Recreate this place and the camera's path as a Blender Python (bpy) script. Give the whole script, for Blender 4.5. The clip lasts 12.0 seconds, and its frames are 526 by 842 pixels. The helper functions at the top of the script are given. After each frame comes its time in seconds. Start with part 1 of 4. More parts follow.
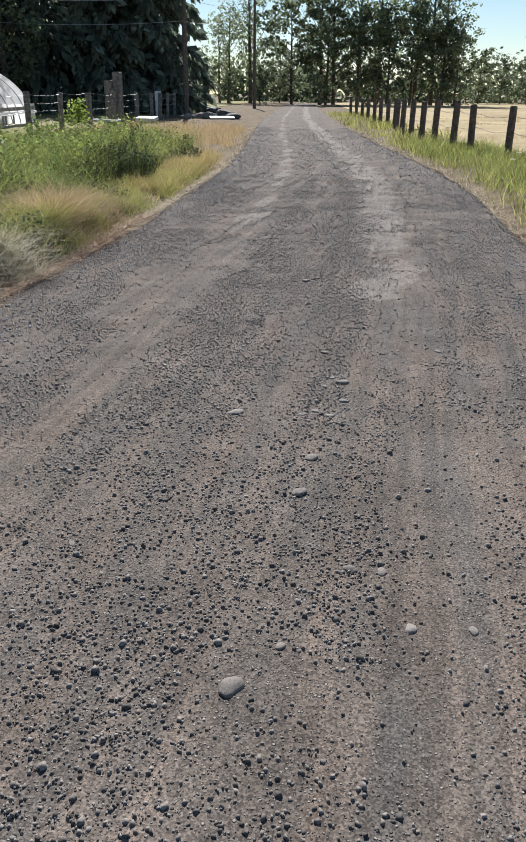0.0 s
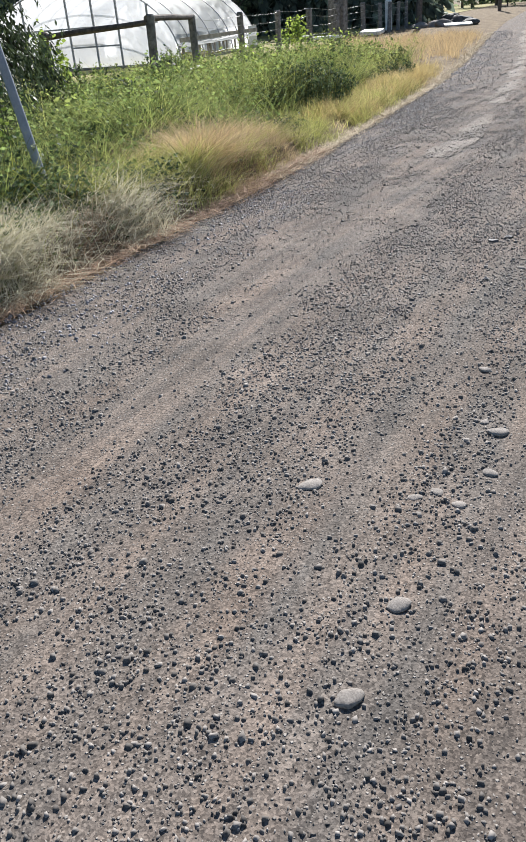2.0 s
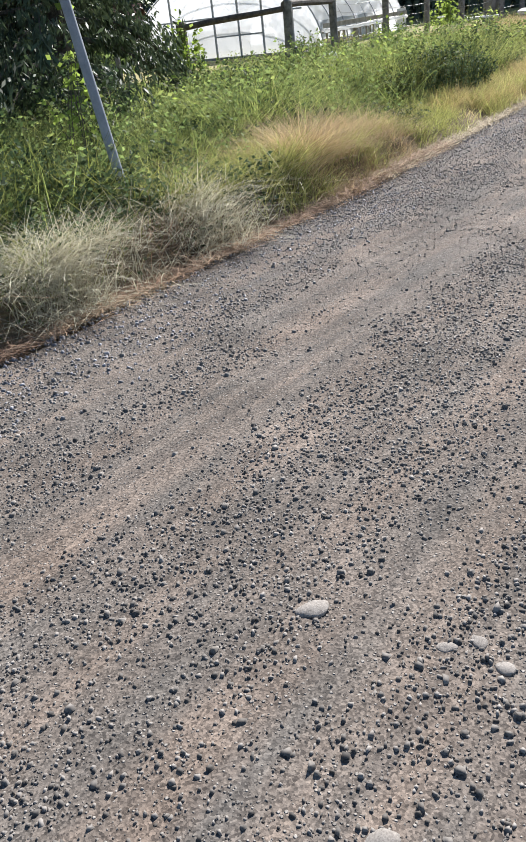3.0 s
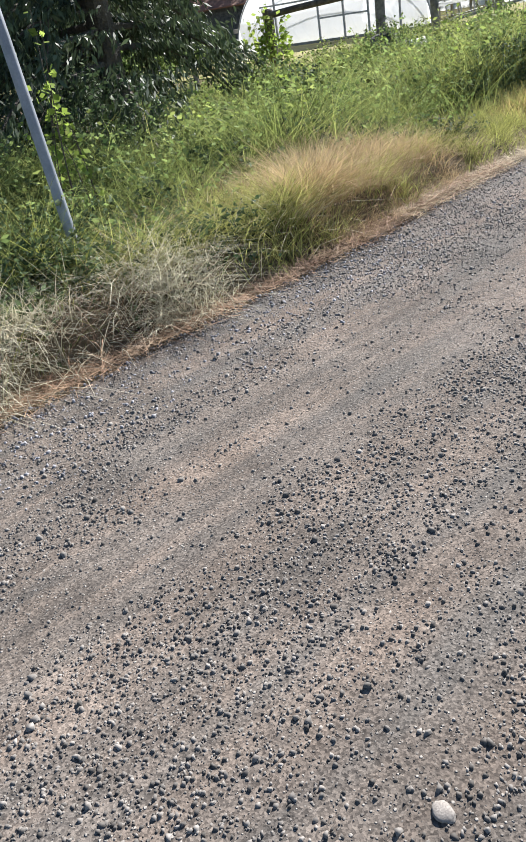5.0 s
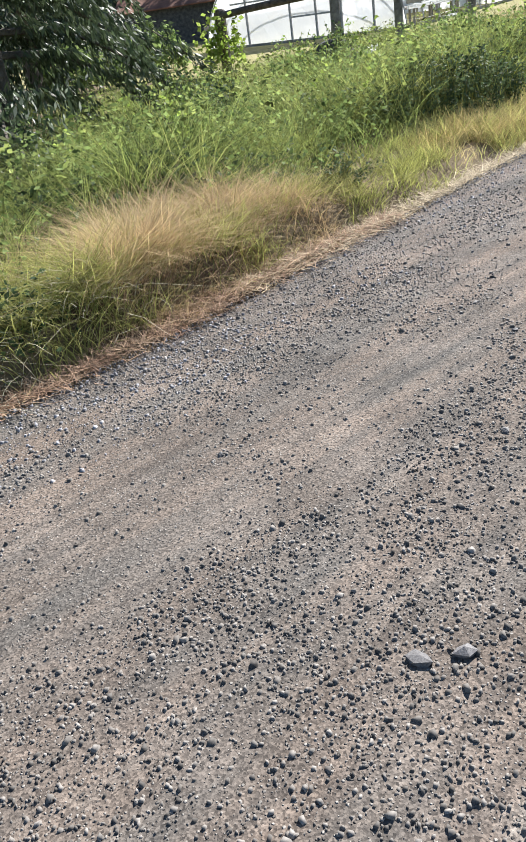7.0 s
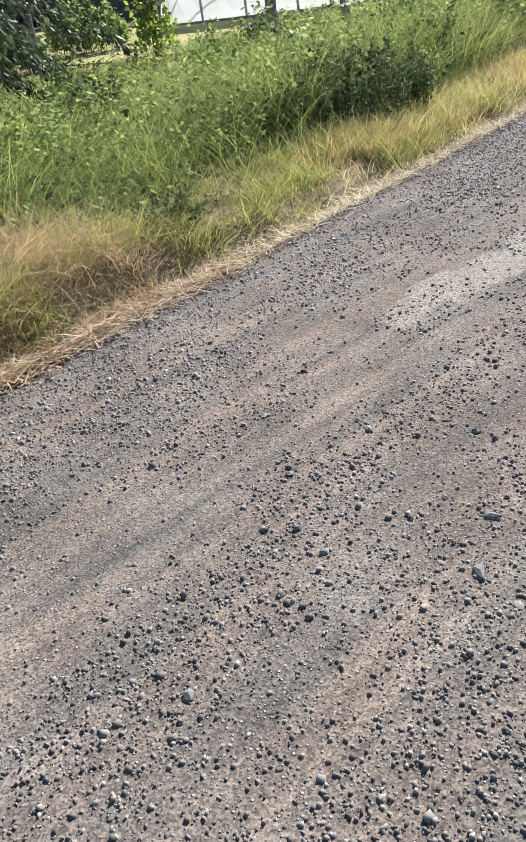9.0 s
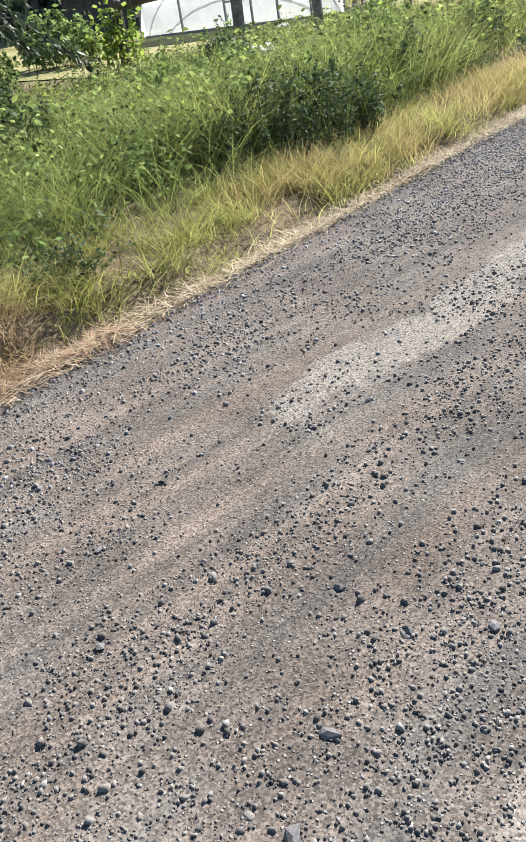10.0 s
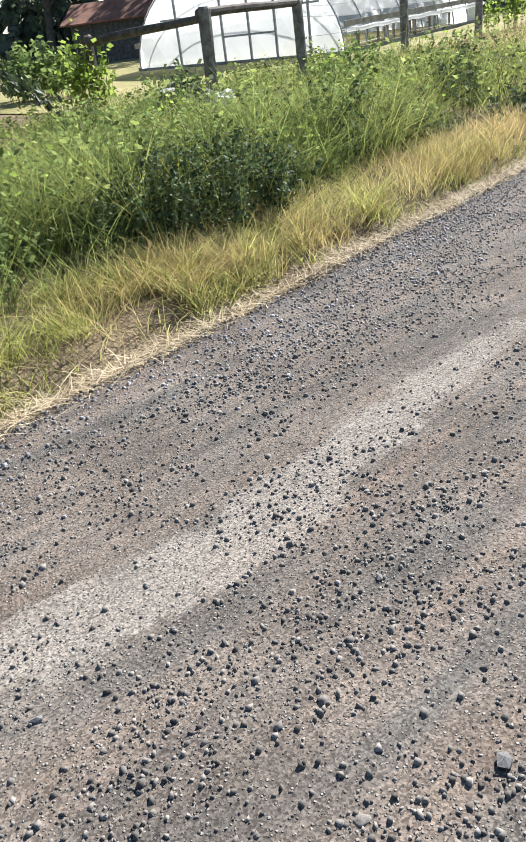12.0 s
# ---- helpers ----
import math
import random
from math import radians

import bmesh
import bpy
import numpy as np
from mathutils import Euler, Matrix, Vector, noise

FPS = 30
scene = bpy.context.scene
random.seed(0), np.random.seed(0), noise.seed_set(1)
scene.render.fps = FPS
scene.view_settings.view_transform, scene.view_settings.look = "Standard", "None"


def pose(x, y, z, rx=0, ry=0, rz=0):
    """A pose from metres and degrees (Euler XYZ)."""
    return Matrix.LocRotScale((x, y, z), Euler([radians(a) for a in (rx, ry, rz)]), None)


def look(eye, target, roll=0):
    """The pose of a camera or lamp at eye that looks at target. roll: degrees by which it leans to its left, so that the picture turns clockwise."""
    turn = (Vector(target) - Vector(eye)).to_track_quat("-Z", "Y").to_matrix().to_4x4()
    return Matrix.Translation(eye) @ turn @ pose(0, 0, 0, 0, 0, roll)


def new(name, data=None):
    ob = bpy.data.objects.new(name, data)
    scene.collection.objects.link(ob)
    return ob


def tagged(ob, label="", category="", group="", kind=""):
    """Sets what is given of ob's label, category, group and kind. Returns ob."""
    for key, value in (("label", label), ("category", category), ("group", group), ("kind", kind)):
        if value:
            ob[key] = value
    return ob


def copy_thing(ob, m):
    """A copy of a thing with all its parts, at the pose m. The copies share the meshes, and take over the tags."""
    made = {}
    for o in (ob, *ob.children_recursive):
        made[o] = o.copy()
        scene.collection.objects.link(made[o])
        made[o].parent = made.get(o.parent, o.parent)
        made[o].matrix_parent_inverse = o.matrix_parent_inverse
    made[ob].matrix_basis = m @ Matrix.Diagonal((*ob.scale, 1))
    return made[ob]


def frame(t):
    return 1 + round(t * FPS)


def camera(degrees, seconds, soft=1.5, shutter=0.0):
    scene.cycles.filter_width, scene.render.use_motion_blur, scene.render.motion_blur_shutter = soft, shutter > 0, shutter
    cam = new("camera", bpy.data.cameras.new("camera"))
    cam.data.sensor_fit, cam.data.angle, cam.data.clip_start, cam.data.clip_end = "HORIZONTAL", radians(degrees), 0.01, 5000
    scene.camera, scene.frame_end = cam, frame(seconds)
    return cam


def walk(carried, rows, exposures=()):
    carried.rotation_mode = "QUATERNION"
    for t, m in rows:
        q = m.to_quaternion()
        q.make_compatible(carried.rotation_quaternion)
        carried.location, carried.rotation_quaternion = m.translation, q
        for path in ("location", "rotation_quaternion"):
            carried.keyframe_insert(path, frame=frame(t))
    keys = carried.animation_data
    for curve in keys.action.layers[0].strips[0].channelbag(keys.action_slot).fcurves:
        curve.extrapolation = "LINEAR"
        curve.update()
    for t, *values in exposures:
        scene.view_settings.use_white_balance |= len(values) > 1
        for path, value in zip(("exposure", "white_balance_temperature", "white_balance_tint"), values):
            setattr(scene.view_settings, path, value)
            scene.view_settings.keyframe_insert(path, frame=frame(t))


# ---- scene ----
LENS = 38.0
PATH = [
    (0, (1.141, -1.146, 1.424), (0.778, 0.656, 0.636), 0.5),
    (0.5, (1.097, -0.782, 1.408), (0.615, 0.986, 0.608), -0.4),
    (1, (1.154, -0.442, 1.365), (0.513, 1.240, 0.493), -1.7),
    (1.5, (1.191, -0.077, 1.320), (0.389, 1.509, 0.404), -3.6),
    (2, (1.230, 0.348, 1.321), (0.349, 1.880, 0.383), -4.7),
    (2.5, (1.232, 0.695, 1.298), (0.201, 2.124, 0.352), -6.0),
    (3, (1.214, 1.064, 1.273), (0.048, 2.395, 0.339), -6.8),
    (3.5, (1.271, 1.493, 1.267), (0.088, 2.799, 0.321), -6.7),
    (3.7, (1.277, 1.664, 1.264), (0.089, 2.957, 0.307), -5.8),
    (5.3, (1.209, 2.654, 1.422), (-0.185, 3.738, 0.482), -10.6),
    (5.5, (1.203, 2.827, 1.417), (-0.172, 3.931, 0.472), -10.0),
    (6, (1.188, 3.252, 1.450), (-0.173, 4.393, 0.531), -9.1),
    (6.5, (1.124, 3.610, 1.434), (-0.262, 4.703, 0.494), -8.9),
    (7, (1.063, 3.995, 1.391), (-0.302, 5.098, 0.432), -8.9),
    (7.5, (1.041, 4.376, 1.389), (-0.300, 5.484, 0.402), -8.9),
    (7.7, (1.044, 4.522, 1.393), (-0.284, 5.633, 0.392), -8.3),
    (9.3, (0.908, 5.635, 1.391), (-0.420, 6.724, 0.366), -9.4),
    (9.5, (0.885, 5.772, 1.379), (-0.455, 6.845, 0.352), -9.5),
    (10, (0.842, 6.236, 1.389), (-0.488, 7.341, 0.383), -9.5),
    (10.5, (0.861, 6.595, 1.410), (-0.425, 7.748, 0.402), -7.9),
    (11, (0.810, 6.932, 1.401), (-0.500, 8.071, 0.406), -7.8),
    (11.5, (0.713, 7.357, 1.426), (-0.612, 8.503, 0.462), -7.9),
    (12, (0.640, 7.752, 1.415), (-0.734, 8.851, 0.466), -7.6),
]
cam = camera(LENS, 12.0, soft=1.1)
walk(cam, [(t, look(eye, target, roll)) for t, eye, target, roll in PATH], [(0.0, 0.78, 6500, 10), (1.0, 0.82, 6500, 10), (2.0, 1.22, 6500, 10), (3.0, 1.32, 6500, 10), (6.0, 1.48, 6500, 9), (12.0, 1.52, 6500, 8)])

# ---- daylight ----
SUN_LEFT, SUN_UP = 16.0, 37.0
world = bpy.data.worlds.new("world")
scene.world = world
world.use_nodes = True
sky = world.node_tree.nodes.new("ShaderNodeTexSky")
sky.sky_type = "NISHITA"
sky.sun_disc = False
sky.sun_elevation = radians(SUN_UP)
sky.sun_rotation = radians(-SUN_LEFT)
sky.air_density, sky.dust_density, sky.ozone_density = 1.0, 0.0, 3.0
world.node_tree.links.new(sky.outputs[0], world.node_tree.nodes["Background"].inputs[0])
world.node_tree.nodes["Background"].inputs[1].default_value = 0.058
sun = new("sun", bpy.data.lights.new("sun", "SUN"))
sun.data.energy = 5.0
sun.data.angle = radians(0.5)
sun.data.color = (1.0, 0.975, 0.95)
sun_way = Vector((-math.sin(radians(SUN_LEFT)) * math.cos(radians(SUN_UP)), math.cos(radians(SUN_LEFT)) * math.cos(radians(SUN_UP)), math.sin(radians(SUN_UP))))
sun.matrix_world = look(sun_way * 60, (0, 0, 0))

# ---- materials ----


def material(name, dark, light, scale=8.0, rough=0.8, fine=120.0, bump=0.2, depth=0.01, vary=0.0, island=True, metal=0.0, through_light=0.0, spec=0.4, third=None):
    """Two colours mixed by noise at two scales, with fine relief. vary: how far single pieces differ. through_light: share of light that passes a leaf."""
    m = bpy.data.materials.new(name)
    m.use_nodes = True
    nt = m.node_tree
    n, link = nt.nodes, nt.links.new
    b = n["Principled BSDF"]
    b.inputs["Roughness"].default_value = rough
    b.inputs["Metallic"].default_value = metal
    b.inputs["Specular IOR Level"].default_value = spec
    co = n.new("ShaderNodeTexCoord")
    big, small = n.new("ShaderNodeTexNoise"), n.new("ShaderNodeTexNoise")
    big.inputs["Scale"].default_value, small.inputs["Scale"].default_value = scale, fine
    big.inputs["Detail"].default_value, small.inputs["Detail"].default_value = 6, 3
    link(co.outputs["Object"], big.inputs["Vector"])
    link(co.outputs["Object"], small.inputs["Vector"])
    add = n.new("ShaderNodeMath")
    add.operation = "MULTIPLY_ADD"
    link(small.outputs["Fac"], add.inputs[0])
    add.inputs[1].default_value = 0.35
    link(big.outputs["Fac"], add.inputs[2])
    ramp = n.new("ShaderNodeValToRGB")
    ramp.color_ramp.elements[0].position, ramp.color_ramp.elements[1].position = 0.5, 0.85
    ramp.color_ramp.elements[0].color, ramp.color_ramp.elements[1].color = (*dark, 1), (*light, 1)
    link(add.outputs[0], ramp.inputs["Fac"])
    colour = ramp.outputs["Color"]
    if vary or third:
        if island:
            source = n.new("ShaderNodeNewGeometry").outputs["Random Per Island"]
        else:
            source = n.new("ShaderNodeObjectInfo").outputs["Random"]
    if third:
        pick = n.new("ShaderNodeMath")
        pick.operation = "GREATER_THAN"
        pick.inputs[1].default_value = third[1]
        link(source, pick.inputs[0])
        mix = n.new("ShaderNodeMixRGB")
        link(pick.outputs[0], mix.inputs["Fac"])
        link(colour, mix.inputs[1])
        mix.inputs[2].default_value = (*third[0], 1)
        colour = mix.outputs[0]
    if vary:
        wide = n.new("ShaderNodeMapRange")
        wide.inputs["To Min"].default_value, wide.inputs["To Max"].default_value = 1 - vary, 1 + vary
        link(source, wide.inputs["Value"])
        hsv = n.new("ShaderNodeHueSaturation")
        link(wide.outputs[0], hsv.inputs["Value"])
        link(colour, hsv.inputs["Color"])
        colour = hsv.outputs[0]
    link(colour, b.inputs["Base Color"])
    if bump:
        bu = n.new("ShaderNodeBump")
        bu.inputs["Strength"].default_value, bu.inputs["Distance"].default_value = bump, depth
        link(small.outputs["Fac"], bu.inputs["Height"])
        link(bu.outputs[0], b.inputs["Normal"])
    if through_light:
        tr, mx = n.new("ShaderNodeBsdfTranslucent"), n.new("ShaderNodeMixShader")
        link(colour, tr.inputs["Color"])
        mx.inputs["Fac"].default_value = through_light
        link(b.outputs[0], mx.inputs[1])
        link(tr.outputs[0], mx.inputs[2])
        link(mx.outputs[0], n["Material Output"].inputs["Surface"])
    return m


M_DIRT = material("packed_dirt", (0.104, 0.092, 0.081), (0.158, 0.141, 0.125), 2.4, 0.95, 70, 0.5, 0.008, spec=0.12)


def add_grit(m):
    """Grit and small stones pressed into the dirt, streaks along the wheel tracks, and pale dust where wheels have worn it."""
    nt = m.node_tree
    n, link = nt.nodes, nt.links.new
    b = n["Principled BSDF"]
    colour = b.inputs["Base Color"].links[0].from_socket
    co = n.new("ShaderNodeTexCoord")

    def blend(kind, fac, one, two):
        mix = n.new("ShaderNodeMixRGB")
        mix.blend_type = kind
        for socket, value in zip(mix.inputs, (fac, one, two)):
            if hasattr(value, "links"):
                link(value, socket)
            else:
                socket.default_value = value
        return mix.outputs[0]

    def ramp(value, p0, c0, p1, c1):
        node = n.new("ShaderNodeValToRGB")
        e = node.color_ramp.elements
        e[0].position, e[1].position = p0, p1
        e[0].color, e[1].color = (*c0, 1), (*c1, 1)
        link(value, node.inputs["Fac"])
        return node.outputs[0]

    # streaks drawn out along the road, rosy and greyish by turns
    stretch = n.new("ShaderNodeMapping")
    stretch.inputs["Scale"].default_value = (5.5, 0.9, 1)
    link(co.outputs["Object"], stretch.inputs["Vector"])
    streak = n.new("ShaderNodeTexNoise")
    streak.inputs["Scale"].default_value, streak.inputs["Detail"].default_value = 1.0, 5
    link(stretch.outputs[0], streak.inputs["Vector"])
    thin = n.new("ShaderNodeMapping")
    thin.inputs["Scale"].default_value = (17, 0.6, 1)
    link(co.outputs["Object"], thin.inputs["Vector"])
    lines = n.new("ShaderNodeTexNoise")
    lines.inputs["Scale"].default_value, lines.inputs["Detail"].default_value = 1.0, 4
    link(thin.outputs[0], lines.inputs["Vector"])
    colour = blend("MULTIPLY", 1.0, colour, ramp(lines.outputs["Fac"], 0.36, (0.82, 0.83, 0.84), 0.64, (1.17, 1.15, 1.13)))
    colour = blend("MULTIPLY", 1.0, colour, ramp(streak.outputs["Fac"], 0.34, (0.85, 0.88, 0.90), 0.66, (1.20, 1.09, 1.02)))
    # dust
    worn = n.new("ShaderNodeAttribute")
    worn.attribute_name = "worn"
    fray = n.new("ShaderNodeTexNoise")
    fray.inputs["Scale"].default_value, fray.inputs["Detail"].default_value, fray.inputs["Roughness"].default_value = 9, 8, 0.7
    link(stretch.outputs[0], fray.inputs["Vector"])
    frayed = n.new("ShaderNodeMath")
    frayed.operation = "MULTIPLY_ADD"
    link(fray.outputs["Fac"], frayed.inputs[0])
    frayed.inputs[1].default_value = 2.4
    link(worn.outputs["Fac"], frayed.inputs[2])
    dust = n.new("ShaderNodeMapRange")
    dust.inputs["From Min"].default_value, dust.inputs["From Max"].default_value = 1.45, 2.1
    dust.inputs["To Max"].default_value = 0.8
    link(frayed.outputs[0], dust.inputs["Value"])
    colour = blend("MIX", dust.outputs[0], colour, (0.25, 0.224, 0.196, 1))
    # sand grains
    grain = n.new("ShaderNodeTexVoronoi")
    grain.inputs["Scale"].default_value = 190
    link(co.outputs["Object"], grain.inputs["Vector"])
    colour = blend("MULTIPLY", 0.9, colour, ramp(grain.outputs["Color"], 0.15, (0.42, 0.42, 0.43), 0.85, (1.55, 1.52, 1.50)))
    # stones bedded level with the dirt
    cells = n.new("ShaderNodeTexVoronoi")
    cells.inputs["Scale"].default_value = 95
    link(co.outputs["Object"], cells.inputs["Vector"])
    split = n.new("ShaderNodeSeparateColor")
    link(cells.outputs["Color"], split.inputs[0])
    reach = n.new("ShaderNodeMapRange")
    reach.inputs["From Min"].default_value, reach.inputs["From Max"].default_value = 0.3, 1.0
    reach.inputs["To Min"].default_value, reach.inputs["To Max"].default_value = 0.0, 0.46
    link(split.outputs[0], reach.inputs["Value"])
    inside = n.new("ShaderNodeMath")
    inside.operation = "SUBTRACT"
    link(reach.outputs[0], inside.inputs[0])
    link(cells.outputs["Distance"], inside.inputs[1])
    mask = n.new("ShaderNodeMapRange")
    mask.inputs["From Min"].default_value, mask.inputs["From Max"].default_value = 0.0, 0.06
    link(inside.outputs[0], mask.inputs["Value"])
    stone = ramp(split.outputs[1], 0.0, (0.062, 0.057, 0.054), 1.0, (0.36, 0.335, 0.305))
    colour = blend("MIX", mask.outputs[0], colour, stone)
    link(colour, b.inputs["Base Color"])
    height = n.new("ShaderNodeMapRange")
    height.inputs["From Min"].default_value, height.inputs["From Max"].default_value = 0.0, 0.22
    link(inside.outputs[0], height.inputs["Value"])
    for source, deep in ((grain.outputs["Color"], 0.0045), (height.outputs[0], 0.017)):
        relief = n.new("ShaderNodeBump")
        relief.inputs["Strength"].default_value, relief.inputs["Distance"].default_value = 0.8, deep
        link(source, relief.inputs["Height"])
        link(b.inputs["Normal"].links[0].from_socket, relief.inputs["Normal"])
        link(relief.outputs[0], b.inputs["Normal"])


add_grit(M_DIRT)
M_GRAVEL = material("crushed_gravel", (0.110, 0.100, 0.091), (0.215, 0.198, 0.181), 40, 0.9, 150, 0, vary=0.5, spec=0.12)
M_EDGE_GRAVEL = material("bluish_gravel", (0.135, 0.132, 0.142), (0.265, 0.26, 0.275), 40, 0.8, 150, 0, vary=0.5, spec=0.25)
M_STONE = material("pale_stone", (0.165, 0.148, 0.133), (0.28, 0.255, 0.23), 14, 0.9, 90, 0.4, 0.004, vary=0.2, island=False, spec=0.2)
M_DARK_STONE = material("dark_stone", (0.085, 0.08, 0.082), (0.19, 0.18, 0.178), 14, 0.7, 90, 0.3, 0.006, vary=0.2, island=False)
M_SOIL = material("soil_and_thatch", (0.085, 0.06, 0.04), (0.22, 0.17, 0.105), 2.2, 0.95, 45, 0.8, 0.03, spec=0.1)
M_FIELD = material("dry_field", (0.27, 0.21, 0.115), (0.46, 0.37, 0.215), 0.25, 0.95, 6, 0.8, 0.08, spec=0.1)
M_LAWN = material("sunburnt_lawn", (0.17, 0.16, 0.06), (0.31, 0.27, 0.13), 0.4, 0.95, 8, 0.8, 0.05, spec=0.1)
M_GREEN = material("green_grass", (0.13, 0.172, 0.046), (0.32, 0.36, 0.118), 1.6, 0.75, 30, 0, vary=0.8, through_light=0.4, spec=0.1)
M_LIME = material("yellow_green_grass", (0.25, 0.265, 0.07), (0.44, 0.43, 0.16), 1.1, 0.75, 30, 0, vary=0.7, through_light=0.42, spec=0.1)
M_GOLD = material("golden_dry_grass", (0.42, 0.325, 0.14), (0.62, 0.51, 0.26), 1.4, 0.7, 30, 0, vary=0.45, through_light=0.35, spec=0.1)
M_STRAW = material("tan_straw", (0.42, 0.30, 0.16), (0.64, 0.50, 0.30), 1.4, 0.7, 30, 0, vary=0.4, through_light=0.35, spec=0.1)
M_PALE = material("bleached_grass", (0.52, 0.48, 0.35), (0.70, 0.66, 0.52), 3, 0.5, 30, 0, vary=0.25, through_light=0.3)
M_LITTER = material("brown_litter", (0.22, 0.12, 0.075), (0.46, 0.32, 0.21), 3, 0.85, 30, 0, vary=0.45)
M_DRY_LITTER = material("tan_litter", (0.36, 0.28, 0.17), (0.56, 0.46, 0.31), 3, 0.85, 30, 0, vary=0.4)
M_WEED = material("dull_weed_leaf", (0.13, 0.19, 0.06), (0.26, 0.33, 0.115), 2, 0.75, 40, 0, vary=0.5, through_light=0.42, spec=0.08)
M_VINE = material("bright_vine_leaf", (0.19, 0.27, 0.05), (0.31, 0.39, 0.09), 2, 0.75, 40, 0, vary=0.3, through_light=0.55, spec=0.1)
# Colour of the dark bushes, also of leaves that stand in for shade in the verge.
M_BUSH_AND_SHADE = material("dark_bush_and_shade_leaf", (0.045, 0.075, 0.035), (0.115, 0.155, 0.07), 2, 0.7, 40, 0, vary=0.55, through_light=0.25, spec=0.12)
M_FLOWER = material("white_petal", (0.7, 0.7, 0.62), (0.8, 0.8, 0.74), 20, 0.6, 60, 0, through_light=0.3)
M_POST = material("weathered_post", (0.10, 0.092, 0.085), (0.25, 0.235, 0.22), 9, 0.9, 70, 0.7, 0.01)
M_DARK_POST = material("dark_old_post", (0.06, 0.05, 0.045), (0.16, 0.13, 0.11), 9, 0.9, 70, 0.7, 0.01)
M_WIRE = material("galvanised_wire", (0.35, 0.35, 0.34), (0.55, 0.55, 0.53), 20, 0.45, 90, 0, metal=0.6)
M_PIPE = material("grey_painted_pipe", (0.17, 0.19, 0.22), (0.27, 0.29, 0.33), 6, 0.6, 90, 0.15, 0.003)
M_BARK = material("bark", (0.05, 0.042, 0.035), (0.13, 0.11, 0.09), 5, 0.95, 35, 0.9, 0.03)
M_CONIFER = material("conifer_needles", (0.095, 0.125, 0.10), (0.18, 0.22, 0.165), 1.2, 0.7, 25, 0, vary=0.5, through_light=0.35, spec=0.2)
M_POPLAR = material("poplar_leaf", (0.15, 0.19, 0.10), (0.26, 0.30, 0.16), 0.6, 0.6, 20, 0, vary=0.45, through_light=0.55, spec=0.2)
M_DARK_LEAF = material("dark_broad_leaf", (0.11, 0.14, 0.085), (0.20, 0.24, 0.13), 0.6, 0.6, 20, 0, vary=0.45, through_light=0.45, spec=0.2)
M_CEDAR = material("cedar_spray", (0.04, 0.06, 0.035), (0.09, 0.12, 0.06), 3, 0.55, 25, 0, vary=0.5, through_light=0.22, spec=0.3)
M_BOARD = material("weathered_board", (0.20, 0.18, 0.155), (0.38, 0.35, 0.31), 4, 0.85, 60, 0.4, 0.005)
M_RUST = material("rust_red_roof", (0.12, 0.05, 0.03), (0.24, 0.10, 0.06), 2, 0.8, 30, 0.3, 0.01)
M_WHITE = material("worn_white_plastic", (0.55, 0.55, 0.54), (0.75, 0.75, 0.73), 5, 0.5, 40, 0.1, 0.003)
M_SHEET = material("greenhouse_film", (0.80, 0.82, 0.84), (0.90, 0.91, 0.93), 0.9, 0.35, 14, 0.25, 0.03, through_light=0.75, spec=0.4)


def let_through(m, share):
    """Lets part of the light pass straight through the film."""
    n, link = m.node_tree.nodes, m.node_tree.links.new
    out = n["Material Output"]
    was = out.inputs["Surface"].links[0].from_socket
    clear, mix = n.new("ShaderNodeBsdfTransparent"), n.new("ShaderNodeMixShader")
    mix.inputs["Fac"].default_value = share
    link(was, mix.inputs[1])
    link(clear.outputs[0], mix.inputs[2])
    link(mix.outputs[0], out.inputs["Surface"])


let_through(M_SHEET, 0.3)
M_STEEL = material("galvanised_hoop", (0.22, 0.22, 0.23), (0.36, 0.36, 0.37), 12, 0.5, 60, 0, metal=0.5)
M_DUMP = material("dark_rubbish", (0.03, 0.03, 0.032), (0.10, 0.095, 0.09), 6, 0.8, 30, 0.4, 0.02)

# ---- plan of the road ----
EDGE_Y = (-60, -20, -3, 4, 6, 8, 10, 12, 15, 20, 25, 35, 49, 83, 130)
LEFT_X = (2.2, -0.6, -1.62, -1.87, -1.95, -2.15, -2.36, -2.6, -2.98, -3.78, -4.75, -6.6, -9.1, -14.3, -21.5)
RIGHT_X = (6.6, 3.8, 2.75, 2.4, 2.28, 2.14, 2.0, 1.85, 1.4, 0.45, -0.55, -2.4, -4.9, -10.2, -17.2)


def left_edge(y):
    return np.interp(y, EDGE_Y, LEFT_X)


def right_edge(y):
    return np.interp(y, EDGE_Y, RIGHT_X)


def lattice(seed):
    return np.random.RandomState(seed).rand(256, 256)


TABLES = [lattice(s) for s in range(6)]


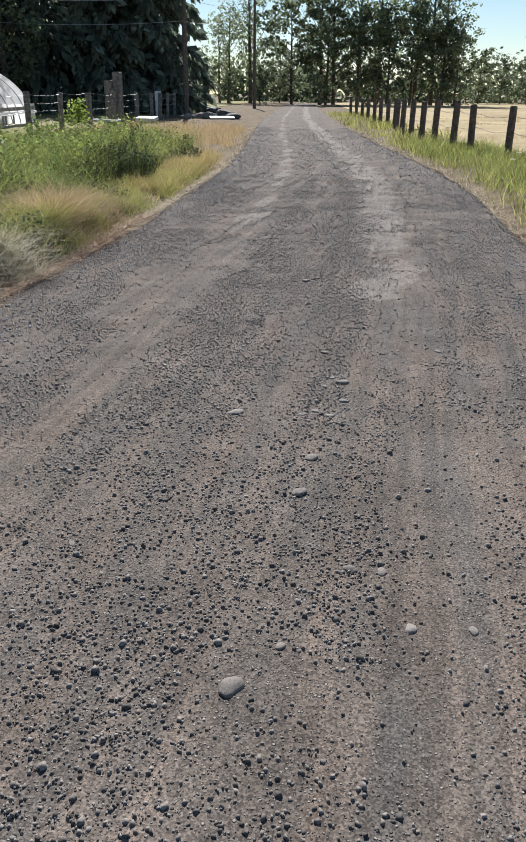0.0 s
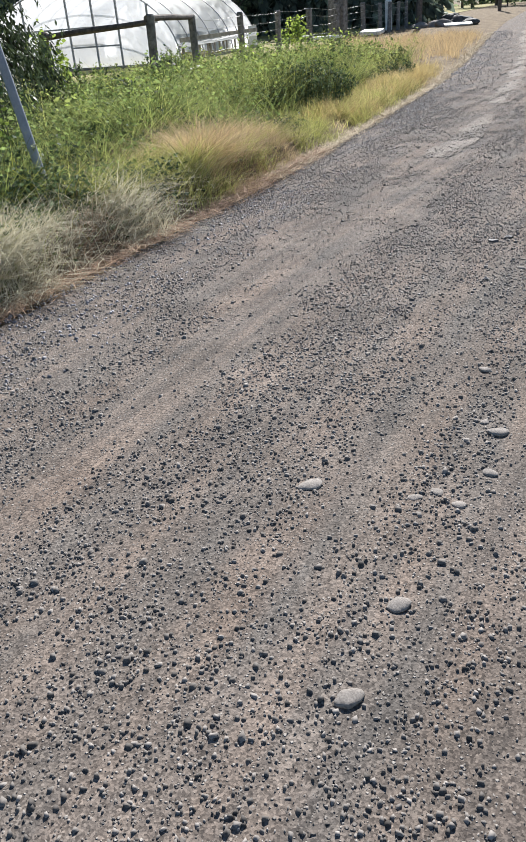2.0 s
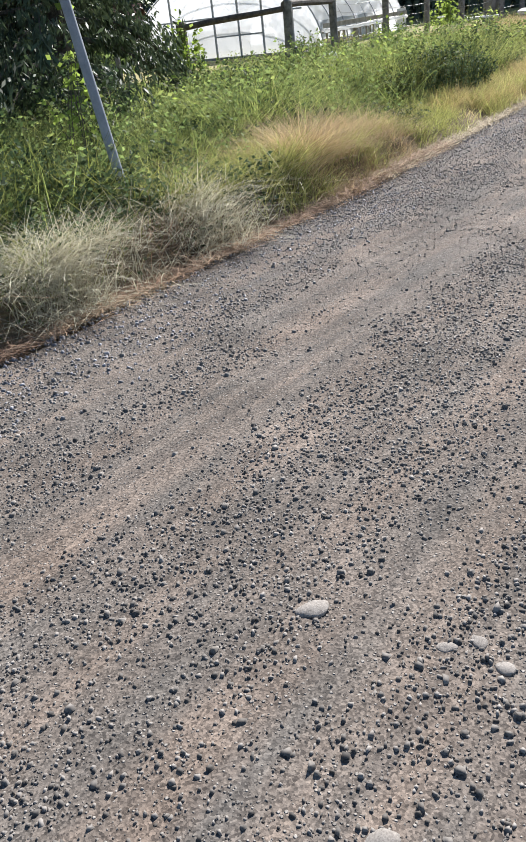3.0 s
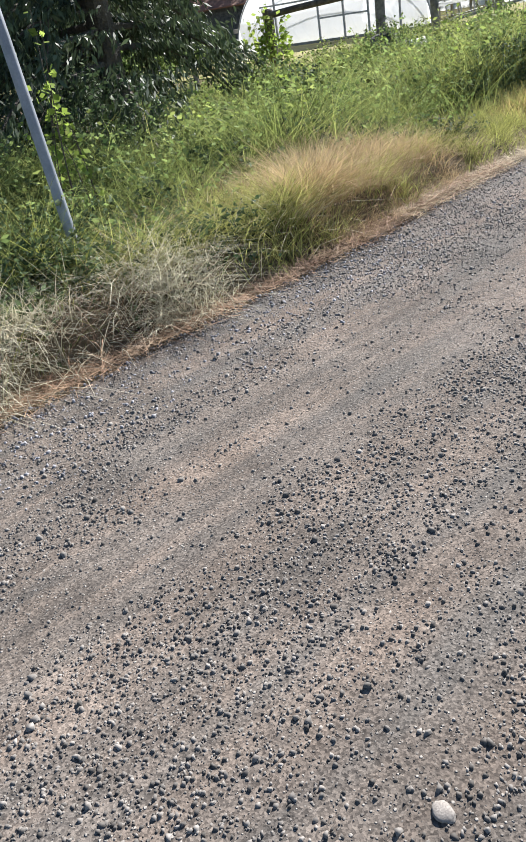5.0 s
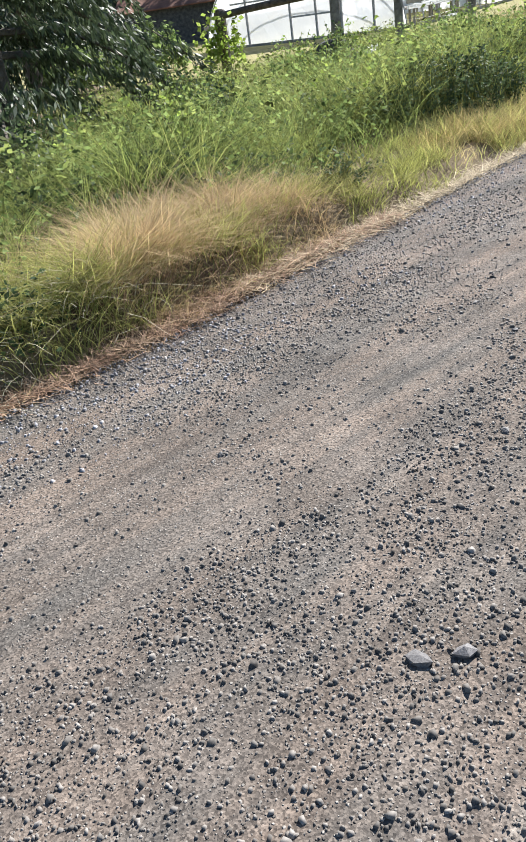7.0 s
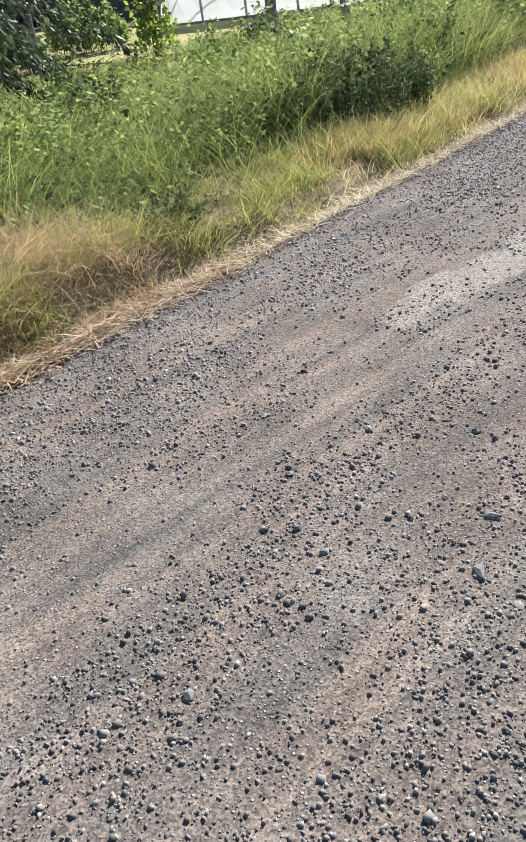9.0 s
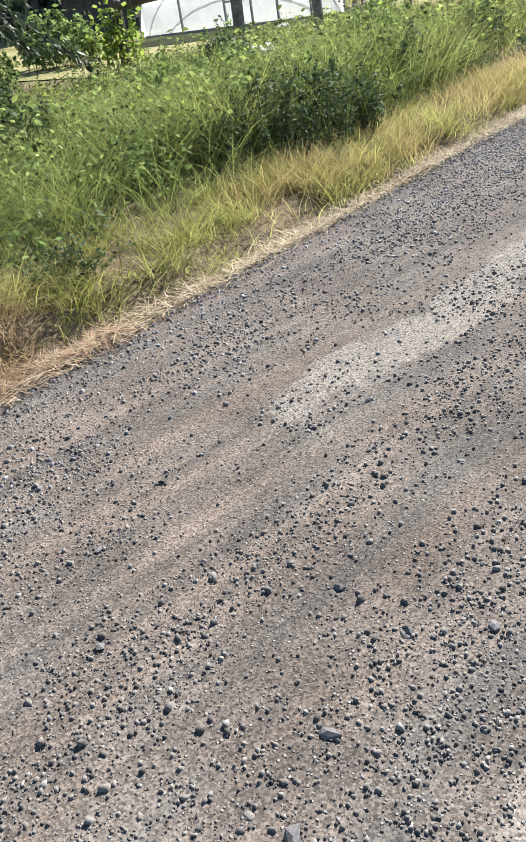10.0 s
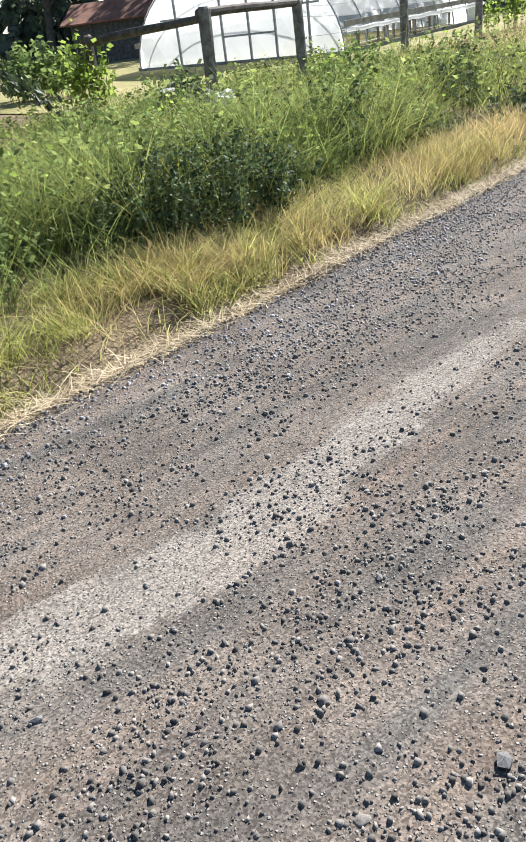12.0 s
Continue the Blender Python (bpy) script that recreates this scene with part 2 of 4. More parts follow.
def waves(x, y, size, seed=0, octaves=3):
    """Smooth value noise between 0 and 1, size metres across."""
    total, weight, s = 0.0, 0.0, size
    for o in range(octaves):
        tab = TABLES[(seed + o) % 6]
        u, v = np.asarray(x) / s + 37.3 * seed + 1000, np.asarray(y) / s + 11.7 * seed + 1000
        i, j = np.floor(u).astype(int), np.floor(v).astype(int)
        a, b = u - i, v - j
        a, b = a * a * (3 - 2 * a), b * b * (3 - 2 * b)
        c = lambda p, q: tab[(i + p) % 256, (j + q) % 256]
        w = 0.5**o
        total = total + w * ((c(0, 0) * (1 - a) + c(1, 0) * a) * (1 - b) + (c(0, 1) * (1 - a) + c(1, 1) * a) * b)
        weight += w
        s *= 0.5
    return total / weight


def across(x, y):
    """0 at the road's left edge, 1 at its right edge."""
    return (x - left_edge(y)) / (right_edge(y) - left_edge(y))


def road_z(x, y):
    u = np.clip(across(x, y), 0, 1)
    ruts = -0.016 * (np.exp(-(((u - 0.27) / 0.07) ** 2)) + np.exp(-(((u - 0.72) / 0.08) ** 2)))
    return 0.012 + ruts + 0.02 * (waves(x, y, 0.5, 1, 3) - 0.5) + 0.010 * (waves(x, y, 0.07, 2, 2) - 0.5)


def ground_z(x, y):
    u = across(x, y)
    out = np.maximum(-u, u - 1) * 4.2
    rise = np.clip(out / 0.5, 0, 1)
    near = np.exp(-((np.hypot(x, y) / 60) ** 2))
    bank = (0.05 + 0.12 * np.clip((9.5 - y) / 3, 0, 1)) * np.clip((-u * 4.2 - 0.14 - 0.16 * waves(x * 0 + 2, y, 0.6, 3, 2)) / 0.12, 0, 1) * np.clip((y + 1) / 3, 0, 1) * np.clip((20 - y) / 4, 0, 1)
    return np.where(out < 0, -0.10, -0.035 + rise * 0.05 + bank + near * 0.10 * (waves(x, y, 1.3, 3, 3) - 0.45))


# ---- mesh helpers ----


def sheet(name, verts, faces, mat, parent=None, smooth=False, label=""):
    """One mesh from arrays: verts (n, 3), faces (m, k) with k corners each."""
    verts, faces = np.asarray(verts, np.float32), np.asarray(faces, np.int32)
    me = bpy.data.meshes.new(name)
    k = faces.shape[1]
    me.vertices.add(len(verts))
    me.vertices.foreach_set("co", verts.ravel())
    me.loops.add(faces.size)
    me.loops.foreach_set("vertex_index", faces.ravel())
    me.polygons.add(len(faces))
    me.polygons.foreach_set("loop_start", np.arange(0, faces.size, k, dtype=np.int32))
    me.polygons.foreach_set("loop_total", np.full(len(faces), k, np.int32))
    me.update(calc_edges=True)
    if smooth:
        me.polygons.foreach_set("use_smooth", np.ones(len(faces), bool))
    me.materials.append(mat)
    ob = new(name, me)
    if parent:
        ob.parent = parent
    return tagged(ob, label)


def part(name, bm, mat, parent=None, label="", smooth=False):
    me = bpy.data.meshes.new(name)
    bmesh.ops.recalc_face_normals(bm, faces=bm.faces)
    for f in bm.faces:
        f.smooth = smooth
    bm.to_mesh(me)
    bm.free()
    me.materials.append(mat)
    ob = new(name, me)
    if parent:
        ob.parent = parent
    return tagged(ob, label)


def base(name, x, y, z, label, category, group="", kind=""):
    ob = new(name)
    ob.empty_display_size = 0.1
    ob.location = (x, y, z)
    return tagged(ob, label, category, group, kind)


def tube(bm, points, radii, sides=8, caps=True):
    """A tapered round tube along points."""
    rings = []
    for i, p in enumerate(points):
        p = Vector(p)
        a, b = Vector(points[max(i - 1, 0)]), Vector(points[min(i + 1, len(points) - 1)])
        way = (b - a).normalized()
        side = way.cross(Vector((0.31, 0.87, 0.38))).normalized()
        up = way.cross(side)
        r = radii[i] if hasattr(radii, "__len__") else radii
        rings.append([bm.verts.new(p + r * (math.cos(k * math.tau / sides) * side + math.sin(k * math.tau / sides) * up)) for k in range(sides)])
    for a, b in zip(rings, rings[1:]):
        for k in range(sides):
            bm.faces.new((a[k], a[(k + 1) % sides], b[(k + 1) % sides], b[k]))
    if caps:
        bm.faces.new(rings[0])
        bm.faces.new(rings[-1])


def beam(bm, a, b, w, h, up=(0, 0, 1)):
    """A squared timber from a to b."""
    a, b = Vector(a), Vector(b)
    way = (b - a).normalized()
    side = way.cross(Vector(up)).normalized() * w / 2
    top = side.cross(way).normalized() * h / 2
    v = [bm.verts.new(p + s * side + t * top) for p in (a, b) for s, t in ((-1, -1), (1, -1), (1, 1), (-1, 1))]
    for f in ((0, 1, 2, 3), (7, 6, 5, 4), (0, 4, 5, 1), (1, 5, 6, 2), (2, 6, 7, 3), (3, 7, 4, 0)):
        bm.faces.new([v[i] for i in f])


def round_edges(bm, width):
    bmesh.ops.bevel(bm, geom=bm.edges[:], offset=width, segments=1, affect="EDGES")


def blades(rng, x, y, z, h, w, lean, bend, toward=None, spread=math.pi, segments=3):
    """Arrays of tapered grass blades. lean, bend: how far the tip goes sideways, as a share of the height. toward: heading of the lean."""
    n = len(x)
    head = (toward if toward is not None else 0) + rng.uniform(-spread, spread, n)
    face = rng.uniform(0, math.tau, n)
    sx, sy = np.cos(face) * w / 2, np.sin(face) * w / 2
    rows = []
    for k in range(segments + 1):
        s = k / segments
        off = h * (lean * s + bend * s * s)
        up = h * s * (1 - 0.35 * np.clip(bend, 0, 1.6) * s)
        cx, cy, cz = x + np.cos(head) * off, y + np.sin(head) * off, z + up
        taper = (1 - 0.9 * s) if k else 0.8
        rows += [np.stack([cx - sx * taper, cy - sy * taper, cz], -1), np.stack([cx + sx * taper, cy + sy * taper, cz], -1)]
    verts = np.stack(rows, 1).reshape(-1, 3)
    one = np.array([[2 * k, 2 * k + 1, 2 * k + 3, 2 * k + 2] for k in range(segments)])
    faces = (np.arange(n)[:, None, None] * (2 * segments + 2) + one[None]).reshape(-1, 4)
    return verts, faces


def leaves(rng, places, size, droop=0.3, long=1.6, way=None):
    """Arrays of pointed leaves, each a kite folded in space, at places (n, 3)."""
    n = len(places)
    if way is None:
        a = rng.uniform(0, math.tau, n)
        d = np.stack([np.cos(a), np.sin(a), rng.normal(-droop, 0.5, n)], -1)
    else:
        d = way + rng.normal(0, 0.35, (n, 3))
    d /= np.linalg.norm(d, axis=1)[:, None]
    s = np.cross(d, rng.normal(0, 1, (n, 3)))
    s /= np.linalg.norm(s, axis=1)[:, None] + 1e-9
    size = np.asarray(size)[:, None] if hasattr(size, "__len__") else size
    q = np.stack([places, places + d * size * long * 0.45 + s * size * 0.5, places + d * size * long, places + d * size * long * 0.45 - s * size * 0.5], 1)
    return q.reshape(-1, 3), np.arange(4 * n).reshape(-1, 4)


def joined(*meshes):
    verts, faces, at = [], [], 0
    for v, f in meshes:
        verts.append(v)
        faces.append(f + at)
        at += len(v)
    return np.concatenate(verts), np.concatenate(faces)


def chips(rng, x, y, z, size, flat=0.38):
    """Arrays of broken stones: four-sided lumps with a smaller, slanting top, each turned and tilted, bedded in the dirt."""
    n = len(x)
    a = np.array([0, 1, 2, 3]) * math.tau / 4 + rng.uniform(-0.5, 0.5, (n, 4)) + rng.uniform(0, math.tau, (n, 1))
    foot, head = rng.uniform(0.75, 1.2, (n, 4)), rng.uniform(0.5, 1.0, (n, 4))
    slim = rng.uniform(0.6, 1.0, (n, 1))
    low = np.stack([np.cos(a) * foot, np.sin(a) * foot * slim, np.full((n, 4), -0.35)], -1)
    high = np.stack([np.cos(a) * foot * head, np.sin(a) * foot * head * slim, 2 * flat * rng.uniform(0.35, 1.15, (n, 4))], -1)
    v = np.concatenate([low, high], 1)
    turn = rng.uniform(0, math.tau, n)
    c, s = np.cos(turn)[:, None], np.sin(turn)[:, None]
    v = np.stack([c * v[..., 0] - s * v[..., 1], s * v[..., 0] + c * v[..., 1], v[..., 2]], -1)
    v = v * (np.asarray(size) / 2)[:, None, None] + np.stack([x, y, z], -1)[:, None]
    quad = np.array([(4, 5, 6, 7), (0, 1, 5, 4), (1, 2, 6, 5), (2, 3, 7, 6), (3, 0, 4, 7)])
    return v.reshape(-1, 3), (np.arange(n)[:, None, None] * 8 + quad[None]).reshape(-1, 4)


def grains(rng, x, y, z, size):
    """Arrays of sharp three-sided grains of grit."""
    n = len(x)
    a = np.array([0, 1, 2]) * math.tau / 3 + rng.uniform(-0.5, 0.5, (n, 3)) + rng.uniform(0, math.tau, (n, 1))
    low = np.stack([np.cos(a), np.sin(a), np.full((n, 3), -0.3)], -1)
    tip = np.stack([rng.normal(0, 0.35, n), rng.normal(0, 0.35, n), rng.uniform(0.5, 1.1, n)], -1)
    v = np.concatenate([low, tip[:, None]], 1) * (np.asarray(size) / 2)[:, None, None] + np.stack([x, y, z], -1)[:, None]
    tri = np.array([(0, 1, 3), (1, 2, 3), (2, 0, 3)])
    return v.reshape(-1, 3), (np.arange(n)[:, None, None] * 4 + tri[None]).reshape(-1, 3)


def grid(xs, ys, height):
    gx, gy = np.meshgrid(xs, ys)
    v = np.stack([gx, gy, height(gx, gy)], -1).reshape(-1, 3)
    nx, ny = len(xs), len(ys)
    i = (np.arange(ny - 1)[:, None] * nx + np.arange(nx - 1)[None]).ravel()
    return v, np.stack([i, i + 1, i + nx + 1, i + nx], -1)


# ---- ground and road ----
xs = np.concatenate([np.array([-900, -500, -300, -180, -110, -70, -45, -30]), np.arange(-22, -10, 0.6), np.arange(-10, -3.2, 0.16), np.arange(-3.2, -1.7, 0.04), np.arange(-1.7, 6, 0.16), np.arange(6, 20, 0.8), np.array([22, 30, 45, 70, 110, 180, 300, 500, 900])])
ys = np.concatenate([np.array([-900, -400, -200, -100, -50, -25, -12]), np.arange(-6, 2, 0.16), np.arange(2, 12, 0.09), np.arange(12, 18, 0.16), np.arange(18, 50, 0.6), np.array([52, 58, 66, 76, 90, 110, 140, 200, 300, 500, 900, 1500])])
ground = sheet("ground", *grid(xs, ys, ground_z), M_SOIL, smooth=True)
tagged(ground, "brown soil and dry thatch beside the road", kind="structure")

# The field beyond the fences: dry grass lying 2 cm over the soil, with its own rough edge.
def field(name, x0, x1, y0, y1, edge, mat, label):
    xs = np.concatenate([np.linspace(0, 1, 40) ** 1.8])
    ys = np.concatenate([np.linspace(y0, 60, 120), np.array([70, 85, 100, 130, 180])])
    ys = ys[(ys >= y0) & (ys <= y1)]
    gu, gy = np.meshgrid(xs, ys)
    start = edge(gy) + 0.8 * (waves(gy * 0 + x0, gy, 1.2, 4, 2) - 0.5)
    gx = start + gu * (x1 - start)
    v = np.stack([gx, gy, ground_z(gx, gy) + 0.012 + 0.03 * waves(gx, gy, 2.0, 2, 3)], -1).reshape(-1, 3)
    nx = len(xs)
    i = (np.arange(len(ys) - 1)[:, None] * nx + np.arange(nx - 1)[None]).ravel()
    return tagged(sheet(name, v, np.stack([i, i + 1, i + nx + 1, i + nx], -1), mat, smooth=True), label, kind="structure")


field("field", 3, 140, 2, 180, lambda y: right_edge(y) + 2.8, M_FIELD, "mown tan field of dry grass behind the fence")
field("pasture", -14, -160, 15, 180, lambda y: left_edge(y) - 7.0, M_LAWN, "patchy sunburnt lawn around the greenhouse")

# Road: packed dirt, finely uneven near the walker.
along = np.concatenate([np.arange(-60, -3, 1.0), np.arange(-3, 14, 0.05), np.arange(14, 30, 0.12), np.arange(30, 131, 1.0)])
side = np.linspace(-0.015, 1.015, 118)
gu, gy = np.meshgrid(side, along)
ragged = 0.10 * (waves(gy * 0 + 3, gy, 0.5, 5, 3) - 0.5)
gx = left_edge(gy) + gu * (right_edge(gy) - left_edge(gy)) + ragged * np.clip(np.abs(gu - 0.5) * 2, 0, 1) ** 4 * np.where(gu < 0.5, 1, -1)
fall = np.clip((np.abs(gu - 0.5) - 0.485) / 0.03, 0, 1) * 0.06
verts = np.stack([gx, gy, road_z(gx, gy) - fall], -1).reshape(-1, 3)
i = (np.arange(len(along) - 1)[:, None] * 118 + np.arange(117)[None]).ravel()
road = sheet("road", verts, np.stack([i, i + 1, i + 119, i + 118], -1), M_DIRT, smooth=True)
worn_u = np.exp(-(((gu - 0.30 + 0.05 * (waves(gx * 0, gy, 1.1, 1, 2) - 0.5)) / 0.055) ** 2)) * (0.25 + 0.75 * np.exp(-(((gy - 8.8) / 1.9) ** 2)) + 0.5 * (gy > 12)) + 0.9 * np.exp(-(((gu - 0.66) / 0.10) ** 2)) * (gy > 4.5)
worn = np.clip((worn_u * (1.9 * waves(gx * 1.6, gy * 0.6, 0.5, 2, 3) + 0.9 * waves(gx, gy, 0.16, 1, 2)) - 0.72) * 3.2, 0, 0.85)
road.data.attributes.new("worn", "FLOAT", "POINT").data.foreach_set("value", worn.ravel().astype(np.float32))
tagged(road, "packed grey-brown dirt road strewn with gravel", kind="structure")

# Loose gravel: thickest along the edges and between the wheel tracks.
rng = np.random.RandomState(7)


def scatter(n, y0, y1, power=1.0):
    y = y0 + (y1 - y0) * rng.rand(n) ** power
    u = rng.rand(n)
    return left_edge(y) + u * (right_edge(y) - left_edge(y)), y, u


def gravel_cover(x, y, u):
    """Heaped between and beside the wheel tracks, in streaks along the road and in patches."""
    ridge = 0.9 * np.exp(-(((u - 0.57) / 0.075) ** 2)) + 0.55 * np.exp(-(((u - 0.40) / 0.05) ** 2)) + 0.5 * np.exp(-(((u - 0.14) / 0.08) ** 2))
    track = np.exp(-(((u - 0.275) / 0.06) ** 2)) * np.clip((y - 4.5) / 3, 0.3, 1) + 0.8 * np.exp(-(((u - 0.70) / 0.06) ** 2))
    streaks = waves(x * 2.6, y * 0.6, 0.6, 0, 3)
    patches = waves(x, y, 0.28, 4, 3)
    cover = 0.30 + 0.5 * ridge + 1.5 * (streaks - 0.47) + 1.3 * (patches - 0.48) + 1.0 * (waves(x * 8, y * 0.4, 0.7, 5, 2) - 0.48) - 0.35 * track + 0.7 * np.exp(-(((x - 0.33) / 0.22) ** 2) - ((y - 5.0) / 0.3) ** 2)
    return np.clip(cover, 0.09, 1)


def on_edge(x, y, u):
    return np.clip(np.maximum(1.25 - u / 0.16, (u - 0.84) / 0.14), 0, 1) * np.clip((waves(x, y, 0.6, 3, 2) - 0.15) * 2, 0.2, 1)


def gravel(name, n, y0, y1, small, large, mat, keep, label, power=1.0, skew=2.2, right=9.0, shape=chips):
    x, y, u = scatter(n, y0, y1, power)
    ok = (rng.rand(n) < keep(x, y, u)) & (x < right)
    x, y = x[ok], y[ok]
    size = small + (large - small) * rng.rand(len(x)) ** skew
    ob = sheet(name, *shape(rng, x, y, road_z(x, y), size), mat)
    return tagged(ob, label, "gravel", kind="stuff")


ROAD_GRAVEL, SIDE_GRAVEL = "loose grey crushed gravel lying on the road", "bluish grey gravel swept to the road edges"
gravel("grit", 240000, -0.2, 12.0, 0.004, 0.011, M_GRAVEL, lambda x, y, u: 0.28 + 0.7 * gravel_cover(x, y, u), "fine sharp grit spread over the road", skew=1.5, right=2.0, shape=grains)
gravel("gravel", 115000, -0.2, 7.5, 0.008, 0.019, M_GRAVEL, gravel_cover, ROAD_GRAVEL, skew=2.2)
gravel("gravel", 46000, 7.5, 13.5, 0.010, 0.024, M_GRAVEL, gravel_cover, ROAD_GRAVEL)
gravel("coarse_gravel", 12000, -0.3, 13.0, 0.014, 0.031, M_GRAVEL, gravel_cover, "coarser broken stones among the road gravel", skew=2.4)
gravel("gravel", 11000, 13.5, 34, 0.018, 0.045, M_GRAVEL, gravel_cover, ROAD_GRAVEL, 1.3)
gravel("edge_gravel", 62000, 1.0, 14, 0.009, 0.027, M_EDGE_GRAVEL, on_edge, SIDE_GRAVEL)
gravel("edge_gravel", 18000, 14, 36, 0.02, 0.045, M_EDGE_GRAVEL, on_edge, SIDE_GRAVEL, 1.3)


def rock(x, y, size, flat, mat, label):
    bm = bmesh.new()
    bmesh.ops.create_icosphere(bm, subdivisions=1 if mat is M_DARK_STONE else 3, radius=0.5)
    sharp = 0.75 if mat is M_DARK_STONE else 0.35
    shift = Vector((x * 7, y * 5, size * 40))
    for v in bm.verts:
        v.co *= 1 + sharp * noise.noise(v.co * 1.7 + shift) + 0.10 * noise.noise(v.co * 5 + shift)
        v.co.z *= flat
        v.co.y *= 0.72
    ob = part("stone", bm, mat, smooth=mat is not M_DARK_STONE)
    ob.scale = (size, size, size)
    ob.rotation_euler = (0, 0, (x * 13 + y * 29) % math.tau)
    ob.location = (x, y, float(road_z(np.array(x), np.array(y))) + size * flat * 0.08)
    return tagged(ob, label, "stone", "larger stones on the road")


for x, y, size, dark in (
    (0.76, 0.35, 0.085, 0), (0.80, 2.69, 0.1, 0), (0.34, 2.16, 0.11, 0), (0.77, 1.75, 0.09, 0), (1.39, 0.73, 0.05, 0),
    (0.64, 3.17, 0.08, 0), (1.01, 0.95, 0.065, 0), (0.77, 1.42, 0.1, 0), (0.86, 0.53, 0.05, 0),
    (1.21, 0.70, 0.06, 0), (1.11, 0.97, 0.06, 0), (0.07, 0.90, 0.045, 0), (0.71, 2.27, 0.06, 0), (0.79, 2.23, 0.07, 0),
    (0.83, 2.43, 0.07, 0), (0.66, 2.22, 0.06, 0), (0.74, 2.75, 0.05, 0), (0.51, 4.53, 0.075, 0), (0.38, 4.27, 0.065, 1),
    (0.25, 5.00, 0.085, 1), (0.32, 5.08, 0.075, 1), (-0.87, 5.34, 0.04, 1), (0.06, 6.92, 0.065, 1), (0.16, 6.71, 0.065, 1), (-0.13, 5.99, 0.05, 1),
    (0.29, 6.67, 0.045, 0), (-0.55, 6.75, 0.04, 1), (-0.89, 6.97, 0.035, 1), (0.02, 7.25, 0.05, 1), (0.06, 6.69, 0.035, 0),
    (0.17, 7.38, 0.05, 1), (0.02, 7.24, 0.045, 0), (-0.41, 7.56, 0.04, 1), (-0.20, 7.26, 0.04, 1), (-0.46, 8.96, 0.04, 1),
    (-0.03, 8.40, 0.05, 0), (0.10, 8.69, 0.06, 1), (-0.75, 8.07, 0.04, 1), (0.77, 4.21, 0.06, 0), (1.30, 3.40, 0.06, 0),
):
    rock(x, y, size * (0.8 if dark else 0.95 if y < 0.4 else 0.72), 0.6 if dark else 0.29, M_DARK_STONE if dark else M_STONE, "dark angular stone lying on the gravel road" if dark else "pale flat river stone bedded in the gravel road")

# ---- grass ----


def tufted(rng, n, x0, x1, y0, y1, size, keep, crowd):
    """Places gathered in tufts, kept by a rule of how far they lie from the road's edge, and the heading away from each tuft's heart."""
    m = max(n // crowd, 1)
    cx, cy = rng.uniform(x0, x1, m), rng.uniform(y0, y1, m)
    pick = rng.randint(0, m, n)
    dx, dy = rng.normal(0, size, n), rng.normal(0, size, n)
    x, y = cx[pick] + dx, cy[pick] + dy
    ok = rng.rand(n) < keep(x, y)
    vigour = rng.uniform(0.7, 1.2, m)[pick]
    return x[ok], y[ok], np.arctan2(dy, dx)[ok], vigour[ok]


def grass(name, n, box, size, keep, height, width, lean, bend, mat, label, toward=None, spread=1.0, segments=3, seed=1, crowd=40):
    r = np.random.RandomState(seed)
    x, y, out, vigour = tufted(r, n, *box, size, keep, crowd)
    k = len(x)
    h = height(x, y) * vigour * r.uniform(0.5, 1.1, k)
    ob = sheet(name, *blades(r, x, y, ground_z(x, y) - 0.01, h, r.uniform(0.6, 1.3, k) * width, r.uniform(0, lean, k), r.uniform(0.1, bend, k), out if toward is None else toward, spread, segments), mat)
    return tagged(ob, label, "grass", kind="stuff")


def off_left(x, y):
    return left_edge(y) - x


def off_right(x, y):
    return x - right_edge(y)


def bump_at(x, y, cx, cy, rx, ry):
    return np.exp(-(((x - cx) / rx) ** 2) - ((y - cy) / ry) ** 2)


def straw_patch(x, y):
    return bump_at(x, y, -2.75, 6.85, 0.5, 0.8) + 0.7 * bump_at(x, y, -2.35, 6.1, 0.25, 0.35)


def tall(x, y):
    d = off_left(x, y)
    return np.clip(0.18 + 0.55 * (d - 0.3) / 1.2, 0.16, 0.72) * (1 - 0.42 * np.clip((d - 2.2) / 2.5, 0, 1)) * (0.30 + 1.35 * waves(x, y, 0.9, 1, 3))


def is_tall(x, y):
    d = off_left(x, y)
    inner = np.where(y > 8, 1.0, 0.55)
    far = np.clip((21.5 + 0.4 * d - y) / 4, 0, 1)
    return np.clip((d - inner) / 0.5, 0, 1) * far * (1 - 0.85 * np.clip(1.6 * straw_patch(x, y), 0, 1)) * np.clip(waves(x, y, 0.8, 2, 3) * 3.4 - 1.0, 0.12, 1)


